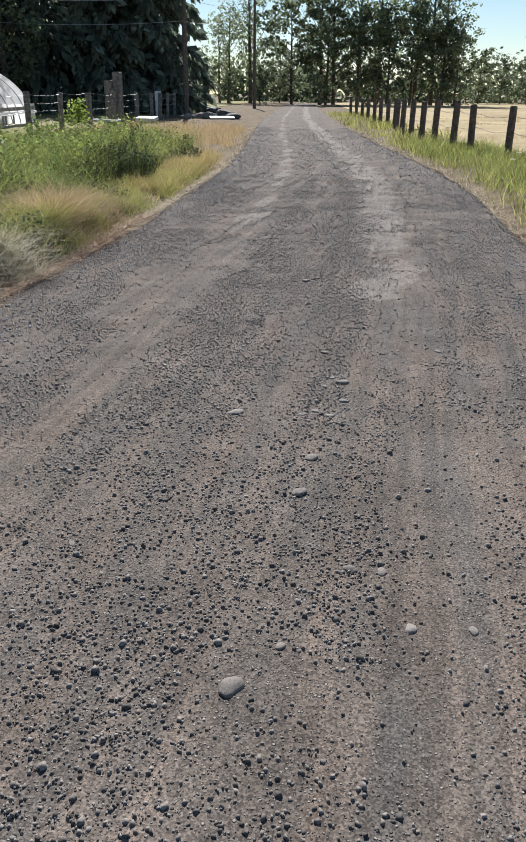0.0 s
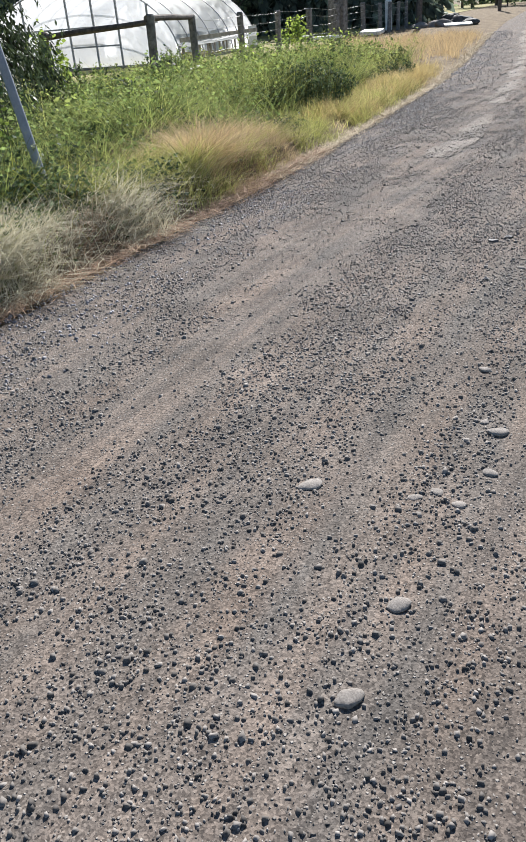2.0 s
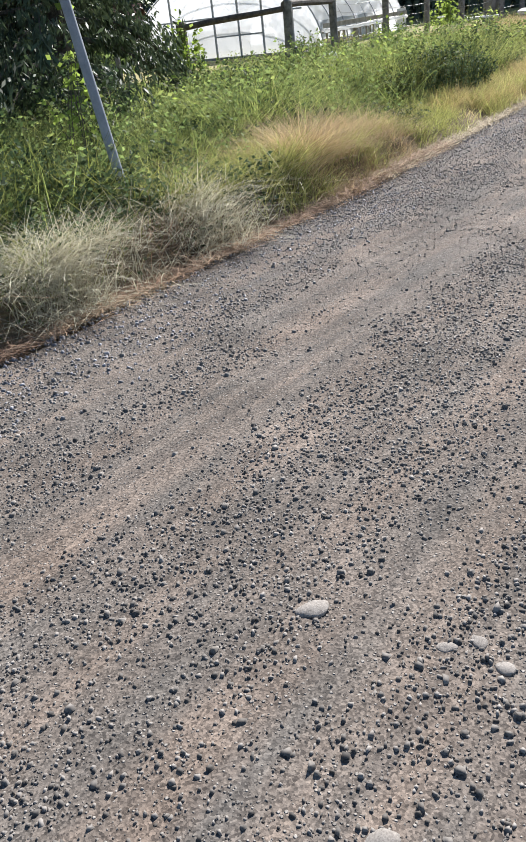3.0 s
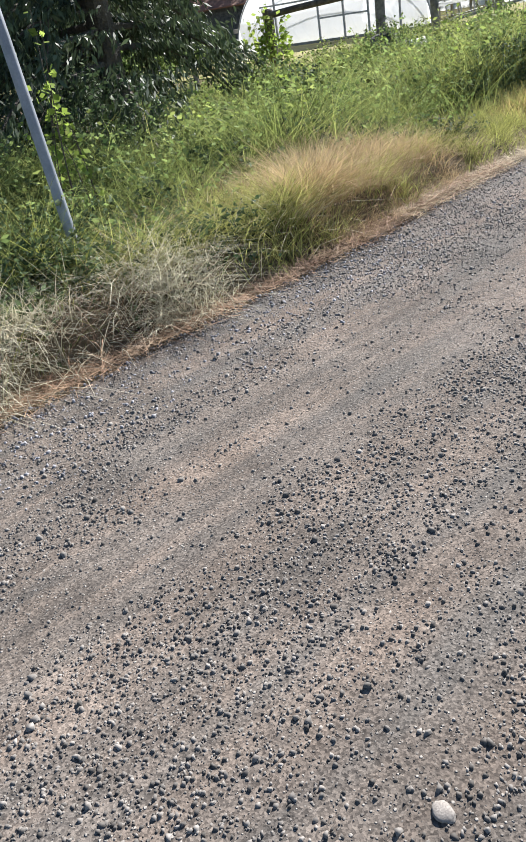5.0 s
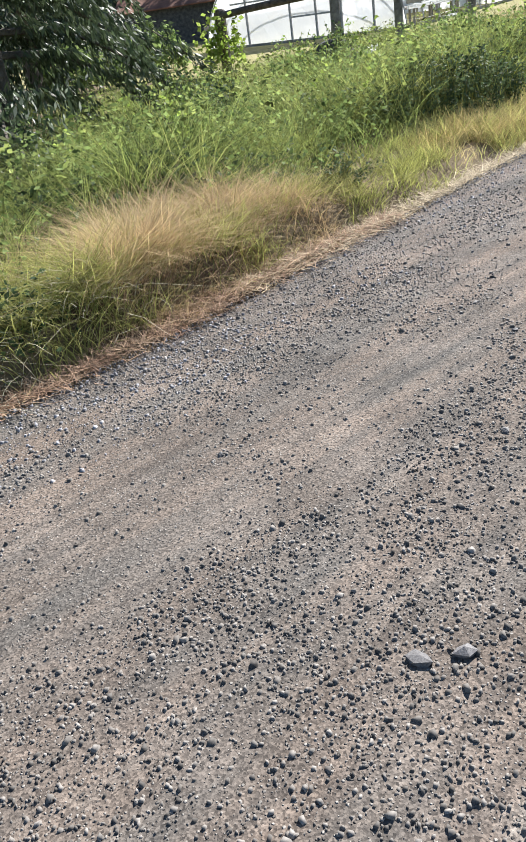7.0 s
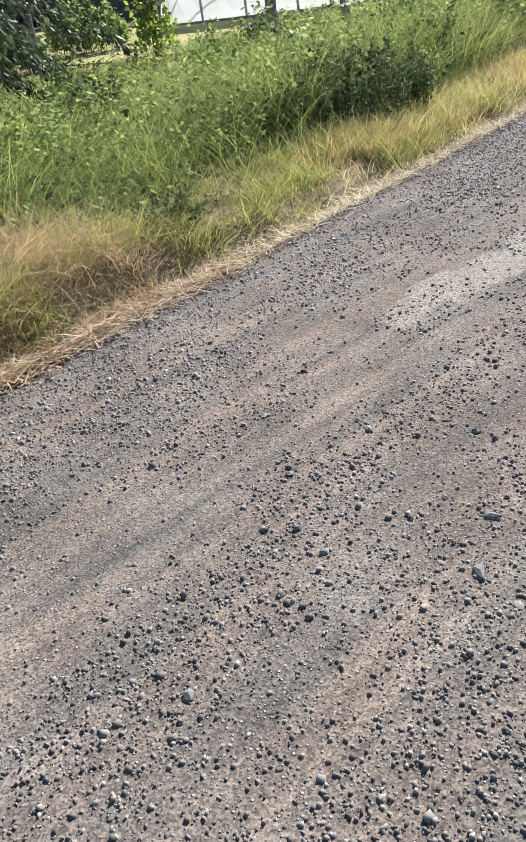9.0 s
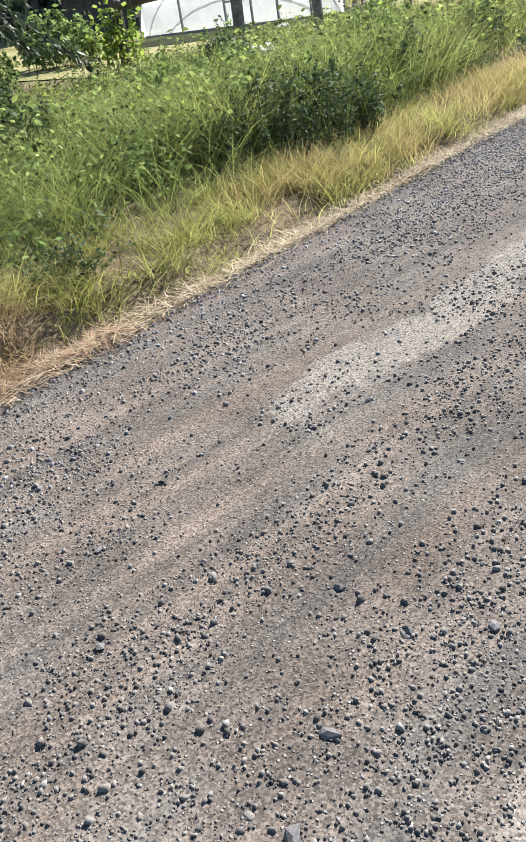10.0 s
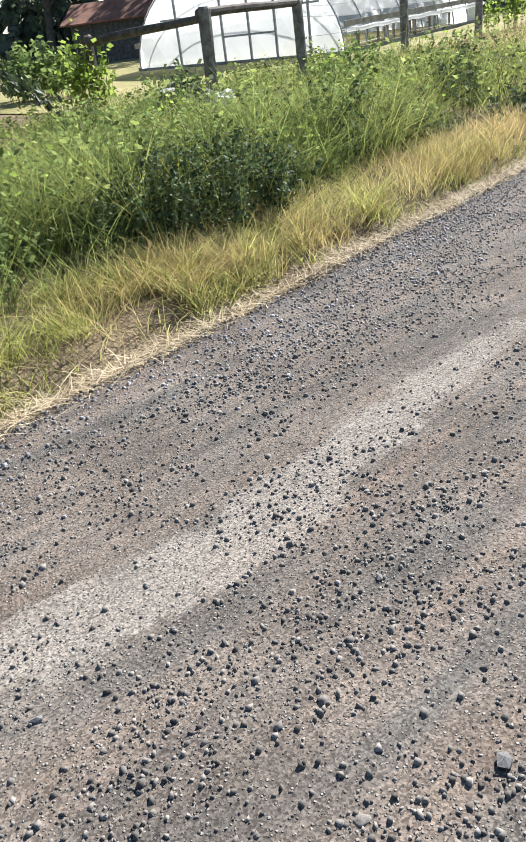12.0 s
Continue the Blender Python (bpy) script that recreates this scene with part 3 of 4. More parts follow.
grass("green_grass", 88000, (-8.5, -2.2, 3.0, 13.5), 0.05, is_tall, tall, 0.008, 0.5, 1.4, M_GREEN, "tall green grass on the roadside verge", spread=2.2, seed=1, crowd=75)
grass("green_grass", 42000, (-12.5, -3.5, 10.0, 24.0), 0.09, is_tall, tall, 0.015, 0.5, 1.2, M_GREEN, "tall green grass on the roadside verge", spread=2.2, segments=2, seed=2, crowd=60)
grass("yellow_green_grass", 40000, (-9, -2.0, 3.0, 19.0), 0.06, lambda x, y: is_tall(x, y) * np.clip(waves(x, y, 1.7, 4, 2) * 3 - 0.9, 0.1, 1), lambda x, y: tall(x, y) * 1.1, 0.008, 0.5, 1.4, M_LIME, "yellow-green grass mixed into the verge", spread=2.4, seed=3, crowd=60)
grass("green_fringe", 44000, (-3.8, -1.9, 5.2, 14.0), 0.06, lambda x, y: np.clip((off_left(x, y) - 0.10) / 0.2, 0, 1) * (off_left(x, y) < 1.2) * np.clip(waves(x, y, 0.5, 5, 2) * 3.4 - 0.9, 0.08, 1) * np.where(y > 9.8, 0.6, 1), lambda x, y: 0.14 + 0.22 * waves(x, y, 0.5, 3, 2), 0.007, 0.6, 1.5, M_LIME, "short yellowing grass along the road edge", spread=2.0, seed=4, crowd=70)


def herb_leaves(name, n, box, keep, height, size, mat, label, seed):
    """Small leaves of mixed herbs, gathered on unseen stalks between the grass."""
    r = np.random.RandomState(seed)
    m = n // 22
    cx, cy = r.uniform(box[0], box[1], m), r.uniform(box[2], box[3], m)
    ok = r.rand(m) < keep(cx, cy)
    cx, cy = cx[ok], cy[ok]
    pick = np.repeat(np.arange(len(cx)), 22)
    top = height(cx, cy) * r.uniform(0.6, 1.15, len(cx))
    s = r.rand(len(pick)) ** 0.7
    x, y = cx[pick] + r.normal(0, 0.05 + 0.02 * s, len(pick)), cy[pick] + r.normal(0, 0.05 + 0.02 * s, len(pick))
    z = ground_z(x, y) + top[pick] * s
    ob = sheet(name, *leaves(r, np.stack([x, y, z], -1), r.uniform(0.5, 1.3, len(pick)) * size, 0.1, 2.0), mat)
    return tagged(ob, label, "herbs", kind="stuff")


herb_leaves("herb_leaves", 42000, (-7.5, -2.4, 2.0, 14.5), is_tall, lambda x, y: tall(x, y) * 0.95, 0.024, M_WEED, "small leaves of mixed green herbs in the verge", 41)
herb_leaves("herb_leaves", 44000, (-12.5, -4.0, 3.0, 22.5), is_tall, lambda x, y: tall(x, y) * 1.0, 0.034, M_GREEN, "small leaves of mixed green herbs in the verge", 42)
herb_leaves("herb_leaves", 6000, (-9, -2.4, 2.0, 16), lambda x, y: is_tall(x, y) * np.clip(waves(x, y, 1.1, 0, 2) * 3 - 1.1, 0, 1), lambda x, y: tall(x, y) * 1.1, 0.028, M_VINE, "bright young leaves scattered in the verge", 43)
# Added dark leaves low between the blades, standing in for shade in the gaps.
herb_leaves("undergrowth", 46000, (-7.0, -2.5, 2.4, 14.0), is_tall, lambda x, y: tall(x, y) * 0.5, 0.03, M_BUSH_AND_SHADE, "dark leaves filling the gaps beneath the verge grass as shade", 45)
grass("golden_grass", 46000, (-4.4, -2.2, 9.2, 18.0), 0.06, lambda x, y: np.clip((off_left(x, y) - 0.18) / 0.2, 0, 1) * np.clip((1.15 - off_left(x, y)) / 0.3, 0, 1) * np.clip((y - 8.9 - 0.5 * off_left(x, y)) / 0.9, 0, 1) * np.clip((18 - y) / 3, 0.3, 1) * np.clip(waves(x, y, 0.7, 3, 2) * 2.2 - 0.4, 0.15, 1), lambda x, y: 0.17 + 0.14 * waves(x, y, 0.5, 1, 2), 0.009, 0.55, 0.9, M_GOLD, "golden dry grass strip beside the gravel", segments=2, seed=5)
grass("straw_grass", 46000, (-3.8, -1.9, 5.2, 8.4), 0.06, lambda x, y: np.clip(1.5 * straw_patch(x, y) - 0.05, 0, 1) * np.clip(waves(x, y, 0.3, 2, 2) * 3.4 - 0.9, 0.1, 1), lambda x, y: 0.12 + 0.40 * straw_patch(x, y) * np.clip(waves(x, y, 0.3, 4, 2) * 2.6 - 0.5, 0.15, 1.2), 0.005, 0.8, 1.7, M_STRAW, "feathery tan seeding grass clump on the verge", spread=3.0, seed=6, crowd=50)
grass("brown_stalks", 7000, (-3.7, -1.95, 2.6, 7.2), 0.10, lambda x, y: np.clip((off_left(x, y) - 0.12) / 0.15, 0, 1) * np.clip((1.7 - off_left(x, y)) / 0.5, 0, 1) * np.clip(waves(x, y, 0.6, 1, 2) * 3 - 0.9, 0.05, 1), lambda x, y: 0.34 + 0 * x, 0.005, 1.2, 1.8, M_LITTER, "tangled brown dead stalks through the verge", spread=3.1, seed=61, crowd=25)


def mounds(x, y):
    return 0.35 * bump_at(x, y, -2.4, 3.3, 0.35, 0.45) + bump_at(x, y, -2.55, 4.75, 0.25, 0.33) + 0.9 * bump_at(x, y, -2.4, 5.75, 0.25, 0.3)


def edge_zone(x, y):
    return np.clip((off_left(x, y) - 0.15) / 0.2, 0, 1) * np.clip((1.6 - off_left(x, y)) / 0.4, 0, 1)


grass("bleached_grass", 40000, (-3.0, -1.9, 2.4, 6.0), 0.05, lambda x, y: np.clip(1.2 * bump_at(x, y, -2.22, 3.55, 0.22, 0.35) + 1.1 * bump_at(x, y, -2.25, 4.72, 0.18, 0.25) + 0.03 * edge_zone(x, y), 0, 1), lambda x, y: 0.28 + 0.12 * mounds(x, y), 0.006, 1.1, 1.7, M_PALE, "bleached grass flopped over the road edge", toward=-0.6, spread=1.0, seed=7, crowd=60)
grass("drooping_grass", 26000, (-3.6, -1.9, 1.8, 7.0), 0.06, lambda x, y: edge_zone(x, y) * np.clip(0.08 + mounds(x, y), 0, 1), lambda x, y: 0.22 + 0.24 * mounds(x, y), 0.006, 0.7, 1.4, M_LIME, "arching yellowed grass leaning towards the road", toward=-0.4, spread=1.8, seed=8, crowd=60)
grass("drooping_grass", 22000, (-3.6, -1.9, 1.8, 7.6), 0.06, lambda x, y: edge_zone(x, y) * np.clip(0.16 + 0.6 * mounds(x, y), 0, 1), lambda x, y: 0.22 + 0.22 * mounds(x, y), 0.006, 0.6, 1.2, M_GREEN, "arching green grass leaning towards the road", toward=-0.4, spread=2.2, seed=18, crowd=60)
# Bramble leaves whose dark colour stands in for shaded pockets at the verge foot.
herb_leaves("herb_leaves", 14000, (-3.5, -2.1, 2.4, 6.0), lambda x, y: edge_zone(x, y) * np.clip((6.0 - y) / 0.8, 0, 1) * np.clip(waves(x, y, 0.5, 2, 2) * 3.4 - 0.9, 0.05, 1), lambda x, y: 0.2 + 0 * x, 0.022, M_BUSH_AND_SHADE, "low bramble leaves along the verge foot, coloured dark for shaded pockets", 44)
grass("tan_grass", 22000, (-12, -3.2, 17.0, 34.0), 0.16, lambda x, y: np.clip((off_left(x, y) - 0.1) / 0.4, 0, 1) * (off_left(x, y) < 7) * np.clip((y - 18.5) / 3, 0, 1), lambda x, y: 0.30 + 0.1 * waves(x, y, 1.0, 2, 2), 0.011, 0.3, 0.6, M_STRAW, "tan dried grass at the bend of the verge", segments=2, seed=9)
grass("roadside_grass", 16000, (-1.5, 5.5, 5.0, 24.0), 0.12, lambda x, y: np.clip((off_right(x, y) - 0.1) / 0.3, 0, 1) * (off_right(x, y) < 2.9), lambda x, y: 0.26 + 0.16 * waves(x, y, 0.8, 1, 2), 0.013, 0.35, 0.8, M_LIME, "bright green grass below the fence", segments=2, seed=10, crowd=14)
grass("roadside_grass", 16000, (-1.5, 5.5, 5.0, 24.0), 0.12, lambda x, y: np.clip((off_right(x, y) - 0.3) / 0.3, 0, 1) * (off_right(x, y) < 2.9), lambda x, y: 0.34 + 0.16 * waves(x, y, 0.8, 1, 2), 0.013, 0.35, 0.8, M_GREEN, "green grass below the fence", segments=2, seed=20, crowd=14)
grass("roadside_grass", 16000, (-11, 2.5, 20.0, 62.0), 0.25, lambda x, y: np.clip((off_right(x, y) - 0.1) / 0.3, 0, 1) * (off_right(x, y) < 3.2), lambda x, y: 0.40 + 0 * x, 0.03, 0.3, 0.6, M_LIME, "yellow-green grass below the fence", segments=2, seed=11)
grass("field_grass", 9000, (1.5, 26, 8.0, 60.0), 0.3, lambda x, y: (off_right(x, y) > 2.4) * 1.0, lambda x, y: 0.22 + 0 * x, 0.02, 0.4, 0.7, M_STRAW, "dry stubble of the field", segments=2, seed=12)

# Litter along the edges: flat straws and brown bits.
r = np.random.RandomState(21)
for edge, way, label in ((right_edge, 1, "pale dead straw along the field side of the road"), (left_edge, -1, "pale dead straw along the far verge")):
    y = r.uniform(4.5 if way > 0 else 15.0, 34.0, 5200)
    x = edge(y) + way * np.abs(r.normal(0.03, 0.10, len(y)))
    s = r.uniform(0.08, 0.28, len(y))
    litter = sheet("dry_litter", *blades(r, x, y, ground_z(x, y) + 0.02, s * 0.3, r.uniform(0.006, 0.014, len(y)), r.uniform(1.5, 3, len(y)), r.uniform(0, 1.0, len(y)), segments=1), M_DRY_LITTER)
    tagged(litter, label, "litter", kind="stuff")
for mat, n, y0, y1, label in ((M_LITTER, 8000, 1.5, 8.0, "brown dead straw littering the road edge"), (M_DRY_LITTER, 7000, 6.5, 16.0, "pale dead straw lying along the road edge")):
    y = r.uniform(y0, y1, n)
    x = left_edge(y) - r.normal(0.02, 0.065, n) - 0.06 * waves(y * 0, y, 0.7, 2, 2)
    s = r.uniform(0.03, 0.20, n)
    lift = np.where(x > left_edge(y) - 0.02, 0.05, 0.014) + 0.02 * r.rand(n)
    litter = sheet("dry_litter", *blades(r, x, y, ground_z(x, y) * (x < left_edge(y)) + lift - 0.03 * (x > left_edge(y)), s * 0.25, r.uniform(0.003, 0.009, n), r.uniform(2, 4, n), r.uniform(0, 1.0, n), segments=2), mat)
    tagged(litter, label, "litter", kind="stuff")


def leafy(name, label, category, stems, size, mat, droop=0.3, long=1.7, seed=0, each=9, stem_mat=None, kind="", group=""):
    """A leafy plant: bending stems (x, y, height, spread) with leaves all along them."""
    r = np.random.RandomState(seed)
    top = base(name, stems[0][0], stems[0][1], float(ground_z(np.array(stems[0][0]), np.array(stems[0][1]))), label, category, group, kind)
    places, bm = [], bmesh.new()
    for x, y, h, spread in stems:
        a = r.uniform(0, math.tau)
        pts = []
        for k in range(5):
            s = k / 4
            pts.append((x - stems[0][0] + spread * s * s * math.cos(a), y - stems[0][1] + spread * s * s * math.sin(a), h * s))
        tube(bm, pts, [0.006, 0.005, 0.004, 0.003, 0.002], 5)
        for k in range(each):
            s = r.uniform(0.25, 1.0)
            j = min(int(s * 4), 3)
            f = s * 4 - j
            p = np.array(pts[j]) * (1 - f) + np.array(pts[j + 1]) * f
            places.append(p + r.normal(0, size * 0.35, 3))
    tagged(part("stem", bm, stem_mat or M_LIME, top), kind="stuff")
    places = np.array(places)
    tagged(sheet("foliage", *leaves(r, places, r.uniform(0.6, 1.2, len(places)) * size, droop, long), mat, top), kind="stuff")
    return top


def clump(cx, cy, rx, ry, height, count, seed):
    r = np.random.RandomState(seed)
    a, d = r.uniform(0, math.tau, count), np.sqrt(r.rand(count))
    return [(cx + rx * math.cos(p) * q, cy + ry * math.sin(p) * q, height * (1 - 0.45 * q * q) * r.uniform(0.7, 1.1), 0.25 * r.rand()) for p, q in zip(a, d)]


leafy("bush", "dense dark green bush in the verge grass", "bush", clump(-3.75, 11.0, 0.6, 0.8, 0.66, 260, 3), 0.024, M_BUSH_AND_SHADE, seed=3, each=36)
# The first tuft here is dark leaves in place of a grass tuft's shadow.
leafy("weed", "small dark leaf tuft standing in for a tuft's shadow in the fringe grass", "weed", clump(-2.68, 8.0, 0.13, 0.22, 0.26, 44, 5), 0.018, M_BUSH_AND_SHADE, seed=5, each=22, group="verge weeds")
leafy("weed", "leafy dark weed clump standing in the grass", "weed", clump(-4.3, 13.9, 0.4, 0.5, 0.42, 90, 4), 0.03, M_BUSH_AND_SHADE, seed=4, each=16, group="verge weeds")
for k, (x, y, h, n) in enumerate(((-4.6, 13.2, 0.75, 26), (-5.4, 14.2, 0.8, 26), (-6.2, 15.2, 0.85, 24), (-5.0, 15.6, 0.6, 22), (-6.9, 12.0, 0.85, 34), (-7.6, 13.6, 0.9, 34), (-6.0, 9.6, 0.75, 30), (-5.2, 11.3, 0.7, 28), (-7.0, 10.2, 0.85, 30), (-8.4, 14.6, 0.85, 30), (-4.6, 8.2, 0.6, 24), (-4.1, 9.3, 0.5, 22), (-5.6, 16.6, 0.75, 30), (-6.6, 17.6, 0.8, 30), (-7.6, 16.4, 0.85, 30), (-4.9, 17.8, 0.5, 24), (-8.6, 18.2, 0.85, 30), (-6.0, 19.2, 0.6, 24), (-3.9, 15.4, 0.35, 20))):
    leafy("weed", "tall leafy weed with dull green leaves", "weed", clump(x, y, 0.45, 0.45, h, n, 30 + k), 0.036, M_WEED if k % 3 else M_BUSH_AND_SHADE, seed=30 + k, each=26, group="verge weeds")
leafy("shrub", "dark dense shrub under the cedar boughs", "shrub", clump(-6.3, 6.7, 1.1, 0.8, 1.05, 110, 16), 0.035, M_BUSH_AND_SHADE, seed=16, each=46, stem_mat=M_BARK)
leafy("maple_sapling", "young maple with bright yellow-green leaves", "sapling", clump(-3.95, 5.15, 0.22, 0.22, 1.35, 8, 9), 0.05, M_VINE, droop=0.1, long=1.2, seed=9, each=22, stem_mat=M_BARK)
leafy("bramble", "low dark bramble at the foot of the pole", "bramble", clump(-3.1, 4.0, 0.5, 0.8, 0.6, 120, 10), 0.024, M_BUSH_AND_SHADE, seed=10, each=34)
leafy("bramble", "dark bramble crowding the leaning pole", "bramble", clump(-2.55, 4.2, 0.28, 0.34, 0.36, 70, 15), 0.022, M_BUSH_AND_SHADE, seed=15, each=26)
leafy("shrub", "dark leafy shrub beyond the fence corner", "shrub", clump(-17.5, 17.0, 1.3, 0.9, 1.3, 70, 13), 0.09, M_WEED, seed=13, each=40, stem_mat=M_BARK)
leafy("shrub", "dark leafy shrub beyond the fence corner", "shrub", clump(-15.5, 13.6, 1.1, 0.9, 1.1, 60, 14), 0.08, M_WEED, seed=14, each=40, stem_mat=M_BARK)
leafy("vine", "bright green vine climbing over the fence corner", "vine", clump(-12.3, 15.2, 0.5, 0.35, 1.35, 30, 11), 0.10, M_VINE, droop=0.2, long=1.1, seed=11, each=16)
leafy("vine", "bright green vine climbing over a fence post", "vine", clump(-12.3, 28.2, 0.5, 0.5, 1.4, 26, 12), 0.11, M_VINE, droop=0.2, long=1.1, seed=12, each=16)


def umbel(x, y, h):
    top = base("white_flower", x, y, float(ground_z(np.array(x), np.array(y))), "white flat-topped wildflower on a thin stem", "flower", "white wildflowers")
    bm = bmesh.new()
    tube(bm, [(0, 0, 0), (0.02, 0.01, h * 0.6), (0.03, 0.0, h)], [0.004, 0.003, 0.002], 5)
    part("stem", bm, M_LIME, top)
    r = np.random.RandomState(int(abs(x * 91 + y * 37)) % 1000)
    a, d = r.uniform(0, math.tau, 60), 0.045 * np.sqrt(r.rand(60))
    pl = np.stack([0.03 + d * np.cos(a), d * np.sin(a), h - d * d * 4 + r.normal(0, 0.003, 60)], -1)
    sheet("bloom", *leaves(r, pl, 0.014, 0, 1.0), M_FLOWER, top)


for x, y, h in ((-3.64, 10.75, 0.95), (3.2, 13.4, 0.42), (3.35, 13.9, 0.45), (3.0, 14.2, 0.40), (3.5, 14.6, 0.46), (2.8, 14.8, 0.42), (3.1, 15.3, 0.44), (3.6, 13.1, 0.42), (2.6, 13.8, 0.38), (3.3, 16.0, 0.45)):
    umbel(x, y, h)

# ---- leaning pole ----
bm = bmesh.new()
tube(bm, [(-2.58, 4.43, -0.2), (-2.79, 4.49, 0.54), (-3.05, 4.56, 1.45), (-3.40, 4.65, 2.65)], 0.032, 14)
tagged(part("leaning_pole", bm, M_PIPE, smooth=True), "grey painted steel pole leaning out of the brambles", "pole")

# ---- fences ----


def post(parent, x, y, h, w, mat=M_POST, lean=(0, 0), round_post=True, name="post"):
    z = float(ground_z(np.array(x), np.array(y)))
    bm = bmesh.new()
    o = parent.location
    if round_post:
        r = random.Random(int(abs(x * 100) + abs(y * 10)))
        pts = [(x - o.x + lean[0] * s, y - o.y + lean[1] * s, z - 0.3 - o.z + (h + 0.3) * s) for s in (0, 0.3, 0.6, 0.98, 1.0)]
        tube(bm, pts, [w * r.uniform(0.46, 0.54) for _ in range(4)] + [w * 0.38], 9)
    else:
        beam(bm, (x - o.x, y - o.y, z - 0.3 - o.z), (x - o.x + lean[0], y - o.y + lean[1], z + h - o.z), w, w, (0.2, 1, 0))
        round_edges(bm, w * 0.08)
    return part(name, bm, mat, parent, smooth=False)


def wire(parent, points, radius=0.003):
    o = parent.location
    bm = bmesh.new()
    pts = []
    for (x0, y0, z0), (x1, y1, z1) in zip(points, points[1:]):
        n = 6
        for k in range(n):
            s = k / n
            sag = 0.05 * math.sin(math.pi * s) + 0.012 * math.sin(9 * s + x0 * 5)
            pts.append((x0 + (x1 - x0) * s - o.x, y0 + (y1 - y0) * s - o.y, z0 + (z1 - z0) * s - sag - o.z))
    pts.append(tuple(Vector(points[-1]) - o))
    tube(bm, pts, radius, 4)
    return part("wire", bm, M_WIRE, parent)


fence = base("wire_fence", -10.3, 18.53, 0, "weathered post and wire fence in front of the greenhouse", "fence")
LEFT_POSTS = ((-9.85, 16.0, 1.45, 0.20), (-10.3, 18.53, 1.40, 0.19), (-11.26, 22.67, 1.40, 0.18), (-12.02, 26.6, 1.40, 0.19), (-12.25, 29.7, 1.40, 0.22), (-12.8, 33.6, 1.5, 0.24), (-13.3, 38.0, 1.45, 0.22), (-13.7, 41.3, 1.4, 0.2), (-14.0, 43.5, 1.4, 0.2), (-14.3, 45.8, 1.4, 0.2), (-14.6, 48.2, 1.4, 0.2))
for k, (x, y, h, w) in enumerate(LEFT_POSTS):
    post(fence, x, y, h, w, M_POST, (random.uniform(-0.06, 0.06), random.uniform(-0.05, 0.05)))
post(fence, -12.4, 15.4, 1.25, 0.22, M_DARK_POST, (-0.03, 0.02))
post(fence, -10.91, 11.95, 1.15, 0.10, M_POST, (0.03, 0.0))
for level in (0.55, 0.85, 1.12, 1.36):
    wire(fence, [(x + 0.06, y, level + random.uniform(-0.05, 0.05)) for x, y, h, w in LEFT_POSTS[1:]], 0.005)
for a, b, za, zb in (((-12.4, 15.4), (-9.85, 16.0), 1.2, 1.36), ((-9.85, 16.0), (-10.3, 18.53), 1.42, 1.40)):
    bm = bmesh.new()
    o = fence.location
    pts = [(a[0] + (b[0] - a[0]) * s - o.x, a[1] + (b[1] - a[1]) * s - o.y, za + (zb - za) * s + 0.012 * math.sin(5 * s)) for s in (-0.03, 0.25, 0.5, 0.75, 1.03)]
    tube(bm, pts, [0.07, 0.066, 0.068, 0.06, 0.058], 9)
    part("rail", bm, M_DARK_POST, fence, "dark round rail")
gate_post = base("gate_post", -12.75, 34.1, 0, "tall grey pair of timber gate posts", "gate post")
for dx, h in ((0.0, 2.25), (-0.36, 1.9)):
    post(gate_post, -12.75 + dx, 34.1 + dx * 0.3, h, 0.34, M_POST, (0.03, 0), False)

far_fence = base("post_fence", 2.7, 19.5, 0, "row of dark wooden fence posts with wire along the field", "fence")
RIGHT_POSTS = ((4.6, 12.4), (4.1, 14.6), (3.5, 16.8), (2.99, 18.9), (2.22, 20.9), (1.80, 22.9), (1.27, 25.0), (0.86, 27.0), (0.45, 29.0), (0.05, 31.0), (-0.25, 33.3), (-0.45, 36.0), (-0.9, 38.5), (-1.4, 41.2), (-1.9, 44.0), (-2.5, 47.0), (-3.1, 50.2), (-3.8, 53.8), (-4.5, 57.5))
for x, y in RIGHT_POSTS:
    post(far_fence, x, y, 1.22 + random.uniform(-0.06, 0.06), 0.17, M_DARK_POST, (random.uniform(-0.03, 0.05), random.uniform(-0.05, 0.05)), y < 22)
for level in (0.62, 1.0):
    wire(far_fence, [(x + 0.1, y, level + random.uniform(-0.03, 0.03)) for x, y in RIGHT_POSTS], 0.006)

# ---- greenhouse ----
house = base("greenhouse", -14.6, 24.4, -0.1, "hoop greenhouse covered in cloudy white plastic film", "greenhouse")
house.rotation_euler = (0, 0, math.atan2(2.1, 9.3))
WIDTH, LENGTH, RIDGE, HIP = 7.5, 9.6, 2.75, 0.85


def arch(s):
    """Across the house at s from 0 to 1: x from the near side wall leftwards, and height."""
    a = math.pi * s
    x = -WIDTH / 2 + WIDTH / 2 * math.copysign(abs(math.cos(a)) ** 0.92, math.cos(a))
    return x, RIDGE * math.sin(a) ** 0.9


